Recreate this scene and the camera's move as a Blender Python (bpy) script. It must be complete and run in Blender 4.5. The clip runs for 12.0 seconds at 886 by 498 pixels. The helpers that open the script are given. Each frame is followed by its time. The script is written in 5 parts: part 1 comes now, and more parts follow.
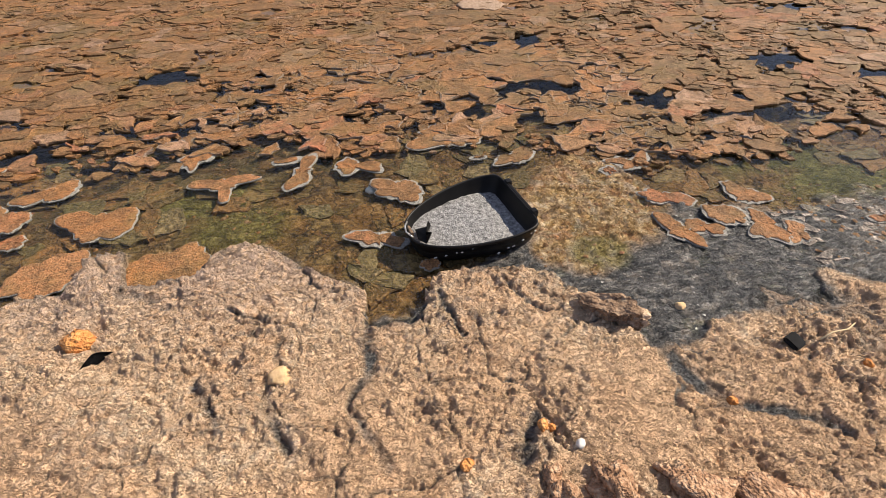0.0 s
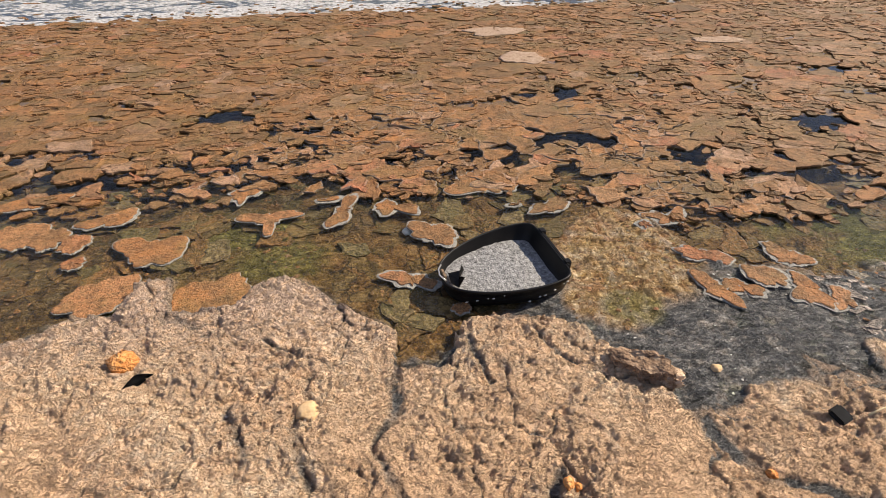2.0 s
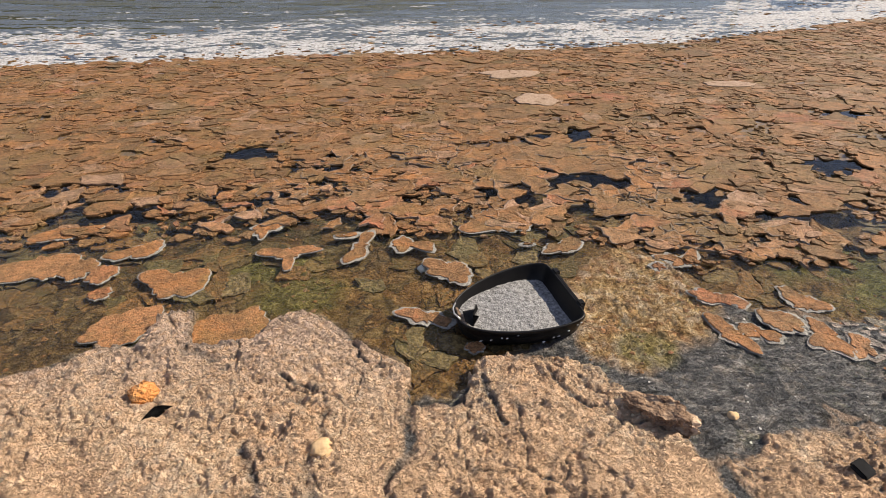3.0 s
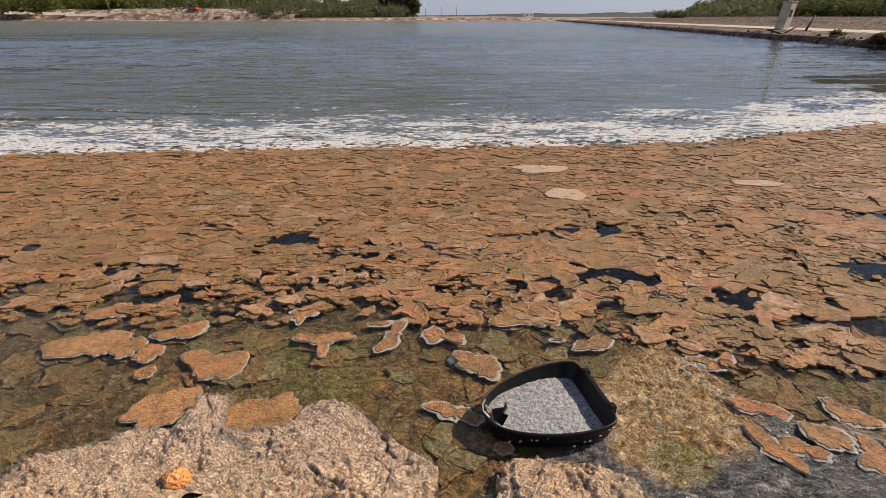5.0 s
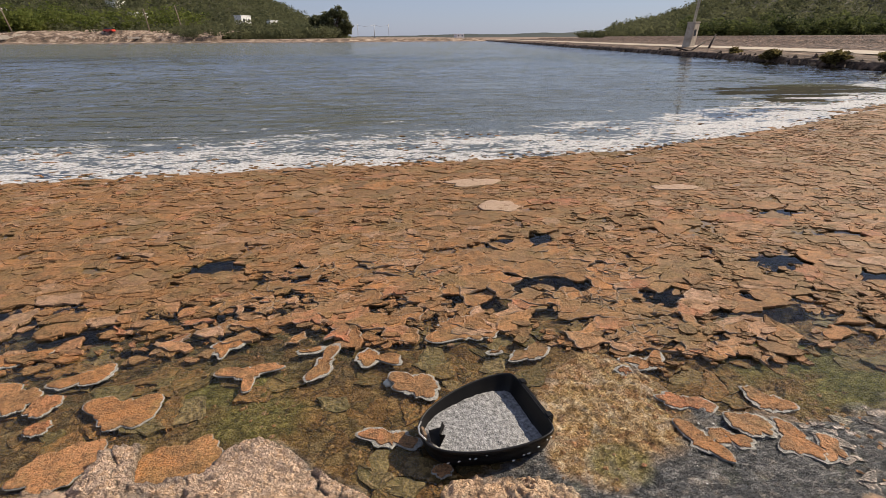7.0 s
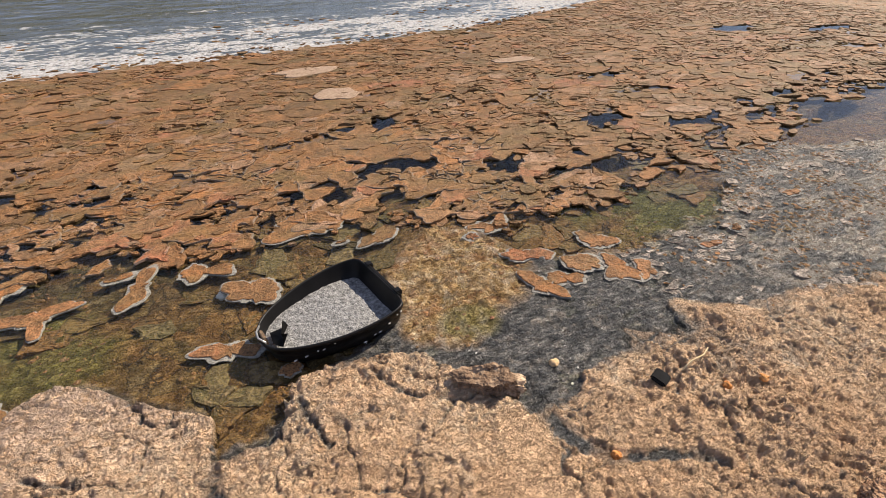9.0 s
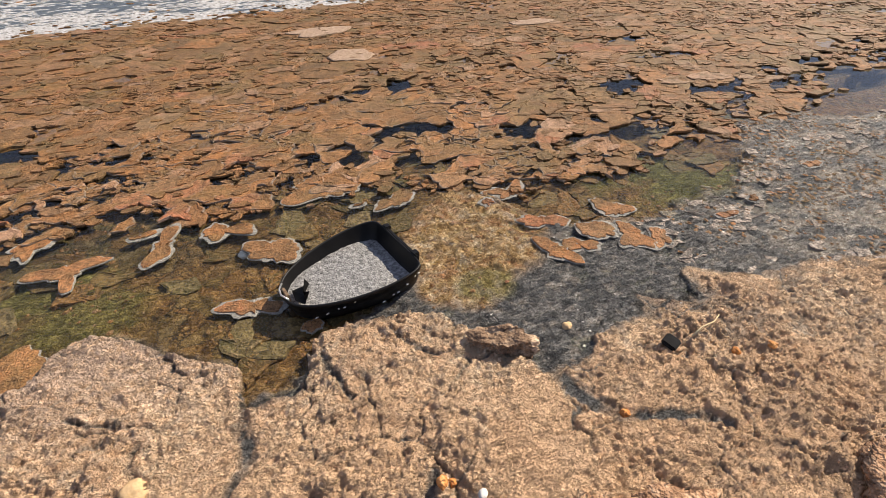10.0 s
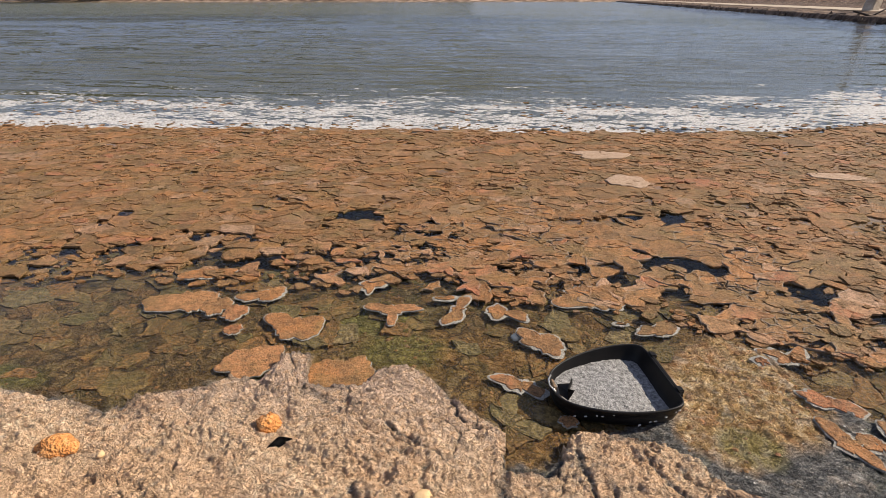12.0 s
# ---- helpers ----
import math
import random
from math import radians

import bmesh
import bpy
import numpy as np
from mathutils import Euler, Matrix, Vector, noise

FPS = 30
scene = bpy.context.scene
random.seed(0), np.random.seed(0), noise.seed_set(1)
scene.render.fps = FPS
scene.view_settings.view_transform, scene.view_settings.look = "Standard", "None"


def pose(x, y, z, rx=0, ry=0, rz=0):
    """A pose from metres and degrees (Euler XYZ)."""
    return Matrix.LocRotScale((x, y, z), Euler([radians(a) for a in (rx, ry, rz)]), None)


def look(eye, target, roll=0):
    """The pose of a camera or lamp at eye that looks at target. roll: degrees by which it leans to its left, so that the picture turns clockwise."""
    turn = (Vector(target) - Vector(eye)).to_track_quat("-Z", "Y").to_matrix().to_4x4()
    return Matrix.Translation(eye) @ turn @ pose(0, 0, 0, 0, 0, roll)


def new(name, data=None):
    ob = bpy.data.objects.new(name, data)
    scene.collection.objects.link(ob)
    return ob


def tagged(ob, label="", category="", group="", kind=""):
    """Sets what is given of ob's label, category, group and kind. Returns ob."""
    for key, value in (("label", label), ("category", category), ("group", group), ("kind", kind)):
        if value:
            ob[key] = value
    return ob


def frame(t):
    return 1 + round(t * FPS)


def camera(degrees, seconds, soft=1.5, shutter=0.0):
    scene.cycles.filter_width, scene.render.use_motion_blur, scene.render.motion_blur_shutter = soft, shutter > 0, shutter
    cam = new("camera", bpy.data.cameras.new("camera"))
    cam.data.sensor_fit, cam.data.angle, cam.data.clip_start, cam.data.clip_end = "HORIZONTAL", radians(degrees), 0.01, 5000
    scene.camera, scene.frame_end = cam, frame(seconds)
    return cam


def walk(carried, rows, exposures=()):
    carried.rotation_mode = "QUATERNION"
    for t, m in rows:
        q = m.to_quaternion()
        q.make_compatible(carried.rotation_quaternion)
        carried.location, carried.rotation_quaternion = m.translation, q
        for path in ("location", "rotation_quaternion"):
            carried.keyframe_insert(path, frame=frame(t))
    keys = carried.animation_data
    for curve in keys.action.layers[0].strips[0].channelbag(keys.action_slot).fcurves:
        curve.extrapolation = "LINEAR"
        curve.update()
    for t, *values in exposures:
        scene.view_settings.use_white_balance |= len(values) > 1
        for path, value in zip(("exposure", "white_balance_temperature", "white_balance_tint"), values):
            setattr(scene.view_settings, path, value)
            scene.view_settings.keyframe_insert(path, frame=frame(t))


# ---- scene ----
cam = camera(87.3, 12.0, soft=0.7)
PATH = [
    (0, (0.128, -0.014, 1.254), (0.364, 1.379, -0.162), 0.0),
    (0.5, (0.124, -0.016, 1.256), (0.343, 1.396, -0.142), 0.0),
    (1, (0.123, -0.013, 1.257), (0.31, 1.432, -0.113), -0.0),
    (1.5, (0.123, -0.014, 1.266), (0.278, 1.47, -0.067), 0.0),
    (2, (0.112, -0.023, 1.289), (0.238, 1.499, -0.002), 0.0),
    (2.5, (0.106, -0.031, 1.309), (0.208, 1.535, 0.069), 0.0),
    (3, (0.098, -0.035, 1.332), (0.178, 1.576, 0.149), 0.0),
    (5, (0.075, -0.066, 1.431), (0.041, 1.722, 0.536), -0.0),
    (5.5, (0.072, -0.078, 1.456), (0.029, 1.743, 0.63), -0.1),
    (6, (0.081, -0.077, 1.463), (0.067, 1.763, 0.68), -0.2),
    (6.5, (0.11, -0.06, 1.452), (0.182, 1.777, 0.665), -0.2),
    (7, (0.154, -0.024, 1.405), (0.353, 1.785, 0.575), -0.3),
    (7.5, (0.217, 0.008, 1.332), (0.555, 1.763, 0.433), -0.2),
    (7.7, (0.238, 0.016, 1.313), (0.626, 1.741, 0.379), -0.3),
    (9.3, (0.33, 0.022, 1.211), (1.001, 1.462, -0.005), 0.1),
    (9.5, (0.329, 0.016, 1.208), (0.994, 1.439, -0.031), 0.2),
    (10, (0.282, 0.006, 1.227), (0.875, 1.42, -0.057), 0.3),
    (10.5, (0.201, -0.012, 1.242), (0.653, 1.448, -0.048), 0.2),
    (11, (0.094, -0.035, 1.271), (0.356, 1.518, 0.037), 0.3),
    (11.5, (-0.01, -0.08, 1.34), (0.007, 1.584, 0.23), 0.1),
    (12, (-0.048, -0.155, 1.435), (-0.262, 1.591, 0.482), -0.1),
]
walk(cam, [(t, look(eye, target, roll)) for t, eye, target, roll in PATH], [(0, 0.26), (2.5, 0.22), (4.8, 0.11), (7.6, 0.11), (9.5, 0.22), (12, 0.16)])

# ---- light ----
SUN_TURN, SUN_RISE = 74.0, 42.0      # degrees clockwise from +y, degrees over the horizon
world = bpy.data.worlds.new("sky")
scene.world = world
world.use_nodes = True
wn = world.node_tree.nodes
sky = wn.new("ShaderNodeTexSky")
sky.sky_type, sky.sun_disc = "NISHITA", False
sky.sun_elevation, sky.sun_rotation = radians(SUN_RISE), radians(SUN_TURN)
sky.air_density, sky.dust_density, sky.ozone_density, sky.altitude = 1.0, 0.5, 5.0, 0
veil = wn.new("ShaderNodeMix")           # thin milky haze over the blue
veil.data_type = "RGBA"
veil.inputs[0].default_value, veil.inputs[7].default_value = 0.74, (2.6, 2.85, 3.95, 1)
world.node_tree.links.new(sky.outputs[0], veil.inputs[6])
world.node_tree.links.new(veil.outputs[2], wn["Background"].inputs["Color"])
wn["Background"].inputs["Strength"].default_value = 0.12
sun = new("sun", bpy.data.lights.new("sun", "SUN"))
sun.data.energy, sun.data.angle, sun.data.color = 6.4, radians(0.6), (1.0, 0.87, 0.70)
_a, _e = radians(SUN_TURN), radians(SUN_RISE)
SUNWARD = Vector((math.sin(_a) * math.cos(_e), math.cos(_a) * math.cos(_e), math.sin(_e)))
sun.matrix_world = look(SUNWARD * 50, (0, 0, 0))

# ---- noise over the plan ----
def _hash(ix, iy, s):
    n = (ix.astype(np.int64) * 374761393 + iy.astype(np.int64) * 668265263 + s * 974634521) & 0xFFFFFFFF
    n = ((n ^ (n >> 13)) * 1274126177) & 0xFFFFFFFF
    return ((n ^ (n >> 16)) & 0xFFFF) / 65535.0


def vnoise(x, y, s=0):
    ix, iy = np.floor(x), np.floor(y)
    fx, fy = x - ix, y - iy
    fx, fy = fx * fx * (3 - 2 * fx), fy * fy * (3 - 2 * fy)
    a, b = _hash(ix, iy, s), _hash(ix + 1, iy, s)
    c, d = _hash(ix, iy + 1, s), _hash(ix + 1, iy + 1, s)
    return (a + (b - a) * fx) * (1 - fy) + (c + (d - c) * fx) * fy


def fbm(x, y, s=0, octaves=4, gain=0.5):
    total, amp, norm = 0, 1.0, 0.0
    for k in range(octaves):
        total = total + amp * vnoise(x * 2.03 ** k + 17.3 * k, y * 2.03 ** k - 9.1 * k, s + k)
        norm += amp
        amp *= gain
    return total / norm


def cells(x, y, s=0):
    """Distance to the nearest and second nearest seed of a jittered grid."""
    ix, iy = np.floor(x), np.floor(y)
    f1 = np.full(x.shape, 9.0)
    f2 = f1.copy()
    for dx in (-1, 0, 1):
        for dy in (-1, 0, 1):
            px = ix + dx + _hash(ix + dx, iy + dy, s)
            py = iy + dy + _hash(ix + dx, iy + dy, s + 77)
            d = np.hypot(px - x, py - y)
            f2 = np.minimum(f2, np.maximum(f1, d))
            f1 = np.minimum(f1, d)
    return f1, f2


def step(a, b, v):
    t = np.clip((v - a) / (b - a), 0, 1)
    return t * t * (3 - 2 * t)


def blobs(x, y, rows, ragged=0.35, s=5, scale=7.0):
    """How far inside any of the ragged ellipses (x, y, rx, ry) a place lies: 1 at a centre, 0 at the rim."""
    best = np.full(x.shape, -9.0)
    n = fbm(x * scale, y * scale, s, 4) - 0.5
    for cx, cy, rx, ry in rows:
        best = np.maximum(best, 1 - np.hypot((x - cx) / rx, (y - cy) / ry))
    return best + ragged * 2 * n


# ---- node materials ----
class Nodes:
    def __init__(self, name):
        self.mat = bpy.data.materials.new(name)
        self.mat.use_nodes = True
        self.t = self.mat.node_tree
        self.b = self.t.nodes["Principled BSDF"]
        self.out = self.t.nodes["Material Output"]

    def node(self, kind, **settings):
        n = self.t.nodes.new(kind)
        for key, value in settings.items():
            n.inputs[key.replace("_", " ")].default_value = value
        return n

    def link(self, a, b):
        self.t.links.new(a, b)
        return b

    def where(self, stretch=(1, 1, 1), turn=0.0):
        c = self.t.nodes.new("ShaderNodeNewGeometry")
        m = self.t.nodes.new("ShaderNodeMapping")
        m.inputs["Scale"].default_value = stretch
        m.inputs["Rotation"].default_value = (0, 0, radians(turn))
        self.link(c.outputs["Position"], m.inputs["Vector"])
        return m.outputs[0]

    def noise(self, scale, detail=4, rough=0.6, vec=None, twist=0.0):
        n = self.node("ShaderNodeTexNoise", Scale=scale, Detail=detail, Roughness=rough, Distortion=twist)
        self.link(vec if vec is not None else self.where(), n.inputs["Vector"])
        return n.outputs["Fac"]

    def cell(self, scale, vec=None, feature="F1", out="Distance"):
        n = self.node("ShaderNodeTexVoronoi", Scale=scale)
        n.feature = feature
        self.link(vec if vec is not None else self.where(), n.inputs["Vector"])
        return n.outputs[out]

    def ramp(self, fac, *stops):
        n = self.t.nodes.new("ShaderNodeValToRGB")
        e = n.color_ramp.elements
        while len(e) < len(stops):
            e.new(0.5)
        for k, (p, c) in enumerate(stops):
            e[k].position = p
            e[k].color = (*c, 1) if len(c) == 3 else c
        self.link(fac, n.inputs["Fac"])
        return n.outputs["Color"]

    def grey(self, fac, a, b, lo=0.0, hi=1.0):
        n = self.node("ShaderNodeMapRange", From_Min=a, From_Max=b, To_Min=lo, To_Max=hi)
        n.interpolation_type = "SMOOTHSTEP"
        self.link(fac, n.inputs["Value"])
        return n.outputs["Result"]

    def math(self, op, a, b):
        n = self.t.nodes.new("ShaderNodeMath")
        n.operation = op
        for k, v in ((0, a), (1, b)):
            if isinstance(v, (int, float)):
                n.inputs[k].default_value = v
            else:
                self.link(v, n.inputs[k])
        return n.outputs[0]

    def mix(self, fac, a, b, how="MIX"):
        n = self.t.nodes.new("ShaderNodeMix")
        n.data_type, n.blend_type = "RGBA", how
        for socket, v in ((n.inputs[0], fac), (n.inputs[6], a), (n.inputs[7], b)):
            if isinstance(v, (int, float)):
                socket.default_value = v
            elif isinstance(v, tuple):
                socket.default_value = (*v, 1)
            else:
                self.link(v, socket)
        return n.outputs[2]

    def attr(self, name):
        n = self.t.nodes.new("ShaderNodeAttribute")
        n.attribute_name = name
        return n.outputs["Fac"]

    def bump(self, height, distance, strength=1.0, after=None):
        n = self.node("ShaderNodeBump", Strength=strength, Distance=distance)
        self.link(height, n.inputs["Height"])
        if after is not None:
            self.link(after, n.inputs["Normal"])
        return n.outputs[0]

    def done(self, color=None, rough=None, normal=None, metal=None, spec=None):
        for key, v in (("Base Color", color), ("Roughness", rough), ("Normal", normal), ("Metallic", metal), ("Specular IOR Level", spec)):
            if v is None:
                continue
            if isinstance(v, tuple):
                self.b.inputs[key].default_value = (*v, 1)
            elif isinstance(v, (int, float)):
                self.b.inputs[key].default_value = v
            else:
                self.link(v, self.b.inputs[key])
        return self.mat


def ground_material():
    m = Nodes("shore_ground")
    fine, mid, wide = m.noise(210, 3, 0.7), m.noise(34, 6, 0.7), m.noise(3.2, 4, 0.6)
    slab = m.ramp(mid, (0.30, (0.62, 0.385, 0.225)), (0.43, (0.86, 0.585, 0.37)), (0.56, (0.89, 0.655, 0.445)), (0.72, (0.90, 0.75, 0.58)))
    slab = m.mix(m.grey(wide, 0.42, 0.66, 0, 0.6), slab, m.mix(0.6, slab, (0.60, 0.32, 0.17)))
    slab = m.mix(m.grey(fine, 0.52, 0.74, 0.0, 0.3), slab, (0.86, 0.70, 0.53))
    slab = m.mix(m.grey(fine, 0.46, 0.32, 0.0, 0.3), slab, (0.40, 0.24, 0.13))
    slab = m.mix(m.grey(m.noise(5.5, 6, 0.7, None, 0.8), 0.55, 0.66, 0, 0.4), slab, (0.44, 0.33, 0.245))
    slab = m.mix(m.math("MULTIPLY", m.attr("rose"), m.grey(mid, 0.3, 0.6)), slab, (0.68, 0.49, 0.37))
    slab = m.mix(m.math("MULTIPLY", m.attr("earth"), m.grey(mid, 0.3, 0.6, 0.1, 0.7)), slab, (0.78, 0.475, 0.27))
    streak = m.where((0.55, 1.5, 1), 28)
    mud = m.ramp(m.noise(34, 8, 0.74, streak, 0.9), (0.37, (0.032, 0.034, 0.036)), (0.47, (0.115, 0.116, 0.116)), (0.55, (0.27, 0.262, 0.25)), (0.67, (0.70, 0.65, 0.58)))
    mud = m.mix(m.grey(m.noise(9, 6, 0.7, streak, 1.0), 0.50, 0.62, 0, 0.85), m.mix(0.45, mud, (0.035, 0.037, 0.04)), m.mix(0.25, mud, (0.33, 0.30, 0.265)))
    lump = m.noise(24, 8, 0.72, None, 0.9)
    bed = m.ramp(lump, (0.34, (0.06, 0.03, 0.01)), (0.46, (0.215, 0.112, 0.034)), (0.56, (0.37, 0.21, 0.075)), (0.72, (0.62, 0.44, 0.23)))
    murk = m.ramp(lump, (0.34, (0.028, 0.02, 0.008)), (0.47, (0.105, 0.07, 0.025)), (0.58, (0.22, 0.145, 0.056)), (0.72, (0.44, 0.34, 0.18)))
    blot = m.noise(7.5, 5, 0.65, None, 0.9)
    # broken sheets of old crust on the bed: each with its own tint, dark seams between
    twist = m.t.nodes.new("ShaderNodeVectorMath")
    twist.operation = "MULTIPLY_ADD"
    wob = m.node("ShaderNodeTexNoise", Scale=16.0, Detail=4.0, Roughness=0.65)
    m.link(m.where(), wob.inputs["Vector"])
    m.link(wob.outputs["Color"], twist.inputs[0])
    twist.inputs[1].default_value = (0.11, 0.11, 0.0)
    m.link(m.where(), twist.inputs[2])
    seam = m.cell(10.5, twist.outputs[0], "DISTANCE_TO_EDGE")
    tint = m.node("ShaderNodeSeparateColor")
    m.link(m.cell(10.5, twist.outputs[0], "F1", "Color"), tint.inputs[0])
    dark_seam = m.math("MULTIPLY", m.grey(seam, 0.05, 0.0, 0, 0.85), m.grey(blot, 0.42, 0.54))
    for pick in (0, 1):
        c = (bed, murk)[pick]
        c = m.mix(m.grey(tint.outputs[0], 0.55, 0.75, 0, 0.55), c, m.mix(0.55, c, (0.47, 0.235, 0.075)))
        c = m.mix(m.grey(tint.outputs[1], 0.6, 0.8, 0, 0.5), c, m.mix(0.6, c, (0.15, 0.14, 0.05)))
        c = m.mix(m.grey(blot, 0.53, 0.66, 0, 0.6), c, m.mix(0.55, c, (0.46, 0.35, 0.20)))
        c = m.mix(m.grey(blot, 0.46, 0.34, 0, 0.75), c, m.mix(0.6, c, (0.03, 0.026, 0.012)))
        c = m.mix(dark_seam, c, (0.022, 0.015, 0.007))
        if pick:
            murk = c
        else:
            bed = c
    weed = m.ramp(m.noise(26, 8, 0.78, None, 0.8), (0.34, (0.035, 0.036, 0.007)), (0.49, (0.17, 0.16, 0.035)), (0.68, (0.46, 0.40, 0.14)))
    salt = m.ramp(m.noise(60, 6, 0.75), (0.36, (0.30, 0.22, 0.15)), (0.5, (0.52, 0.44, 0.35)), (0.66, (0.74, 0.70, 0.64)))
    ochre = m.ramp(m.noise(22, 7, 0.72, None, 0.8), (0.34, (0.13, 0.07, 0.022)), (0.45, (0.40, 0.235, 0.085)), (0.55, (0.62, 0.42, 0.20)), (0.70, (0.80, 0.66, 0.46)))
    ochre = m.mix(m.grey(m.noise(8, 5, 0.65, None, 0.8), 0.50, 0.60, 0, 0.8), ochre, m.mix(0.6, ochre, (0.42, 0.19, 0.08)))
    ochre = m.mix(m.grey(m.noise(9, 5, 0.65, m.where((1, 1, 1), 50), 0.8), 0.54, 0.64, 0, 0.8), ochre, m.mix(0.6, ochre, (0.80, 0.68, 0.52)))
    deep = m.ramp(m.noise(9, 5, 0.7), (0.3, (0.013, 0.012, 0.010)), (0.7, (0.05, 0.042, 0.028)))
    land = m.ramp(m.noise(0.5, 6, 0.7), (0.3, (0.13, 0.085, 0.06)), (0.55, (0.24, 0.165, 0.115)), (0.8, (0.34, 0.27, 0.2)))
    c = slab
    for name, col in (("bed", bed), ("ochre", ochre), ("murk", murk), ("mud", mud), ("weed", weed), ("salt", salt), ("deep", deep), ("lake", (0.135, 0.135, 0.088)), ("land", land)):
        c = m.mix(m.attr(name), c, col)
    rough = m.grey(m.attr("mud"), 0, 1, 0.85, 0.4)
    crag = m.noise(24, 6, 0.62, m.where((0.75, 1.3, 1), 24), 1.1)
    ledge = m.math("ADD", m.math("ADD", m.grey(crag, 0.34, 0.40), m.grey(crag, 0.44, 0.49)), m.math("ADD", m.grey(crag, 0.53, 0.58), m.grey(crag, 0.62, 0.68)))
    n = m.bump(crag, 0.028, 1.0)
    n = m.bump(ledge, 0.008, 1.0, n)
    n = m.bump(m.noise(85, 4, 0.6, m.where((0.8, 1.3, 1), -30), 1.0), 0.016, 1.0, n)
    return m.done(c, rough, n, spec=0.4)


def crust_material(name, island, patchwork=False):
    m = Nodes(name)
    if patchwork:
        g = m.node("ShaderNodeSeparateColor")
        m.link(m.cell(1.0, m.where((11, 19, 11), 8), "F1", "Color"), g.inputs[0])
        pick = g.outputs[0]
    elif island:
        g = m.t.nodes.new("ShaderNodeNewGeometry")
        pick = g.outputs["Random Per Island"]
    else:
        g = m.t.nodes.new("ShaderNodeObjectInfo")
        pick = g.outputs["Random"]
    tone = m.ramp(pick, (0.0, (0.20, 0.09, 0.03)), (0.12, (0.47, 0.205, 0.065)), (0.22, (0.11, 0.075, 0.03)), (0.34, (0.40, 0.19, 0.07)), (0.44, (0.18, 0.12, 0.052)), (0.54, (0.48, 0.20, 0.06)), (0.64, (0.50, 0.34, 0.24)), (0.74, (0.30, 0.14, 0.05)), (0.84, (0.055, 0.05, 0.024)), (0.92, (0.33, 0.20, 0.10)), (1.0, (0.46, 0.15, 0.08)))
    if name == "algae_mat":
        tone = m.ramp(pick, (0.0, (0.31, 0.13, 0.042)), (0.35, (0.40, 0.17, 0.055)), (0.6, (0.23, 0.11, 0.04)), (0.8, (0.42, 0.20, 0.08)), (1.0, (0.37, 0.13, 0.052)))
    if name == "algae_crust_piece":
        tone = m.mix(0.3, tone, (0.42, 0.175, 0.055))
    if name in ("algae_crust_rest", "algae_crust_sheet"):
        tone = m.mix(0.42, tone, (0.215, 0.10, 0.034))
    olive = m.grey(m.noise(2.2, 5, 0.65), 0.50, 0.60, 0, 0.8)
    tone = m.mix(olive, tone, m.mix(0.55, tone, (0.15, 0.12, 0.04)))
    tone = m.mix(m.grey(m.noise(2.3, 4, 0.6, m.where((1, 1, 1), 40)), 0.52, 0.7, 0, 0.4), tone, m.mix(0.5, tone, (0.52, 0.31, 0.16)))
    grain = m.noise(330, 2, 0.6)
    bead = m.node("ShaderNodeSeparateColor")
    m.link(m.cell(190, None, "F1", "Color"), bead.inputs[0])
    patch = m.noise(13, 5, 0.65)
    c = m.mix(m.grey(patch, 0.42, 0.60, 0, 0.8), tone, m.mix(0.65, tone, (0.10, 0.062, 0.026)))
    c = m.mix(m.grey(m.noise(28, 5, 0.7, None, 0.8), 0.54, 0.64, 0, 0.7), c, m.mix(0.6, c, (0.50, 0.26, 0.11)))
    c = m.mix(m.grey(m.noise(48, 4, 0.7, None, 0.6), 0.51, 0.60, 0, 0.65), c, m.mix(0.6, c, (0.045, 0.032, 0.014)))
    c = m.mix(m.grey(bead.outputs[0], 0.6, 1.0, 0, 0.4), c, m.mix(0.5, c, (0.72, 0.42, 0.20)))
    c = m.mix(m.grey(bead.outputs[1], 0.6, 1.0, 0, 0.7), c, m.mix(0.75, c, (0.03, 0.016, 0.008)))
    c = m.mix(m.grey(grain, 0.52, 0.70, 0, 0.35), c, m.mix(0.5, c, (0.70, 0.50, 0.34)))
    c = m.mix(m.grey(m.noise(210, 3, 0.7), 0.50, 0.62, 0, 0.8), c, m.mix(0.7, c, (0.03, 0.016, 0.008)))
    c = m.mix(m.grey(m.noise(5, 5, 0.7), 0.55, 0.72, 0, 0.4), c, m.mix(0.5, c, (0.17, 0.13, 0.035)))
    c = m.mix(m.attr("rim"), c, m.ramp(m.noise(90, 4, 0.7), (0.3, (0.15, 0.14, 0.12)), (0.6, (0.33, 0.315, 0.28))))
    n = m.bump(m.noise(170, 3, 0.6), 0.006, 1.0)
    n = m.bump(m.noise(38, 3, 0.6), 0.009, 1.0, n)
    return m.done(c, 0.72, n, spec=0.3)


def stony(name, stops, scale=30, bump=0.01, rough=0.9):
    m = Nodes(name)
    c = m.ramp(m.noise(scale, 6, 0.7), *stops)
    c = m.mix(m.grey(m.noise(scale * 7, 3, 0.7), 0.4, 0.7, 0, 0.35), c, stops[-1][1])
    n = m.bump(m.noise(scale * 2.5, 1, 0.5), bump, 0.9)
    return m.done(c, rough, n, spec=0.3)


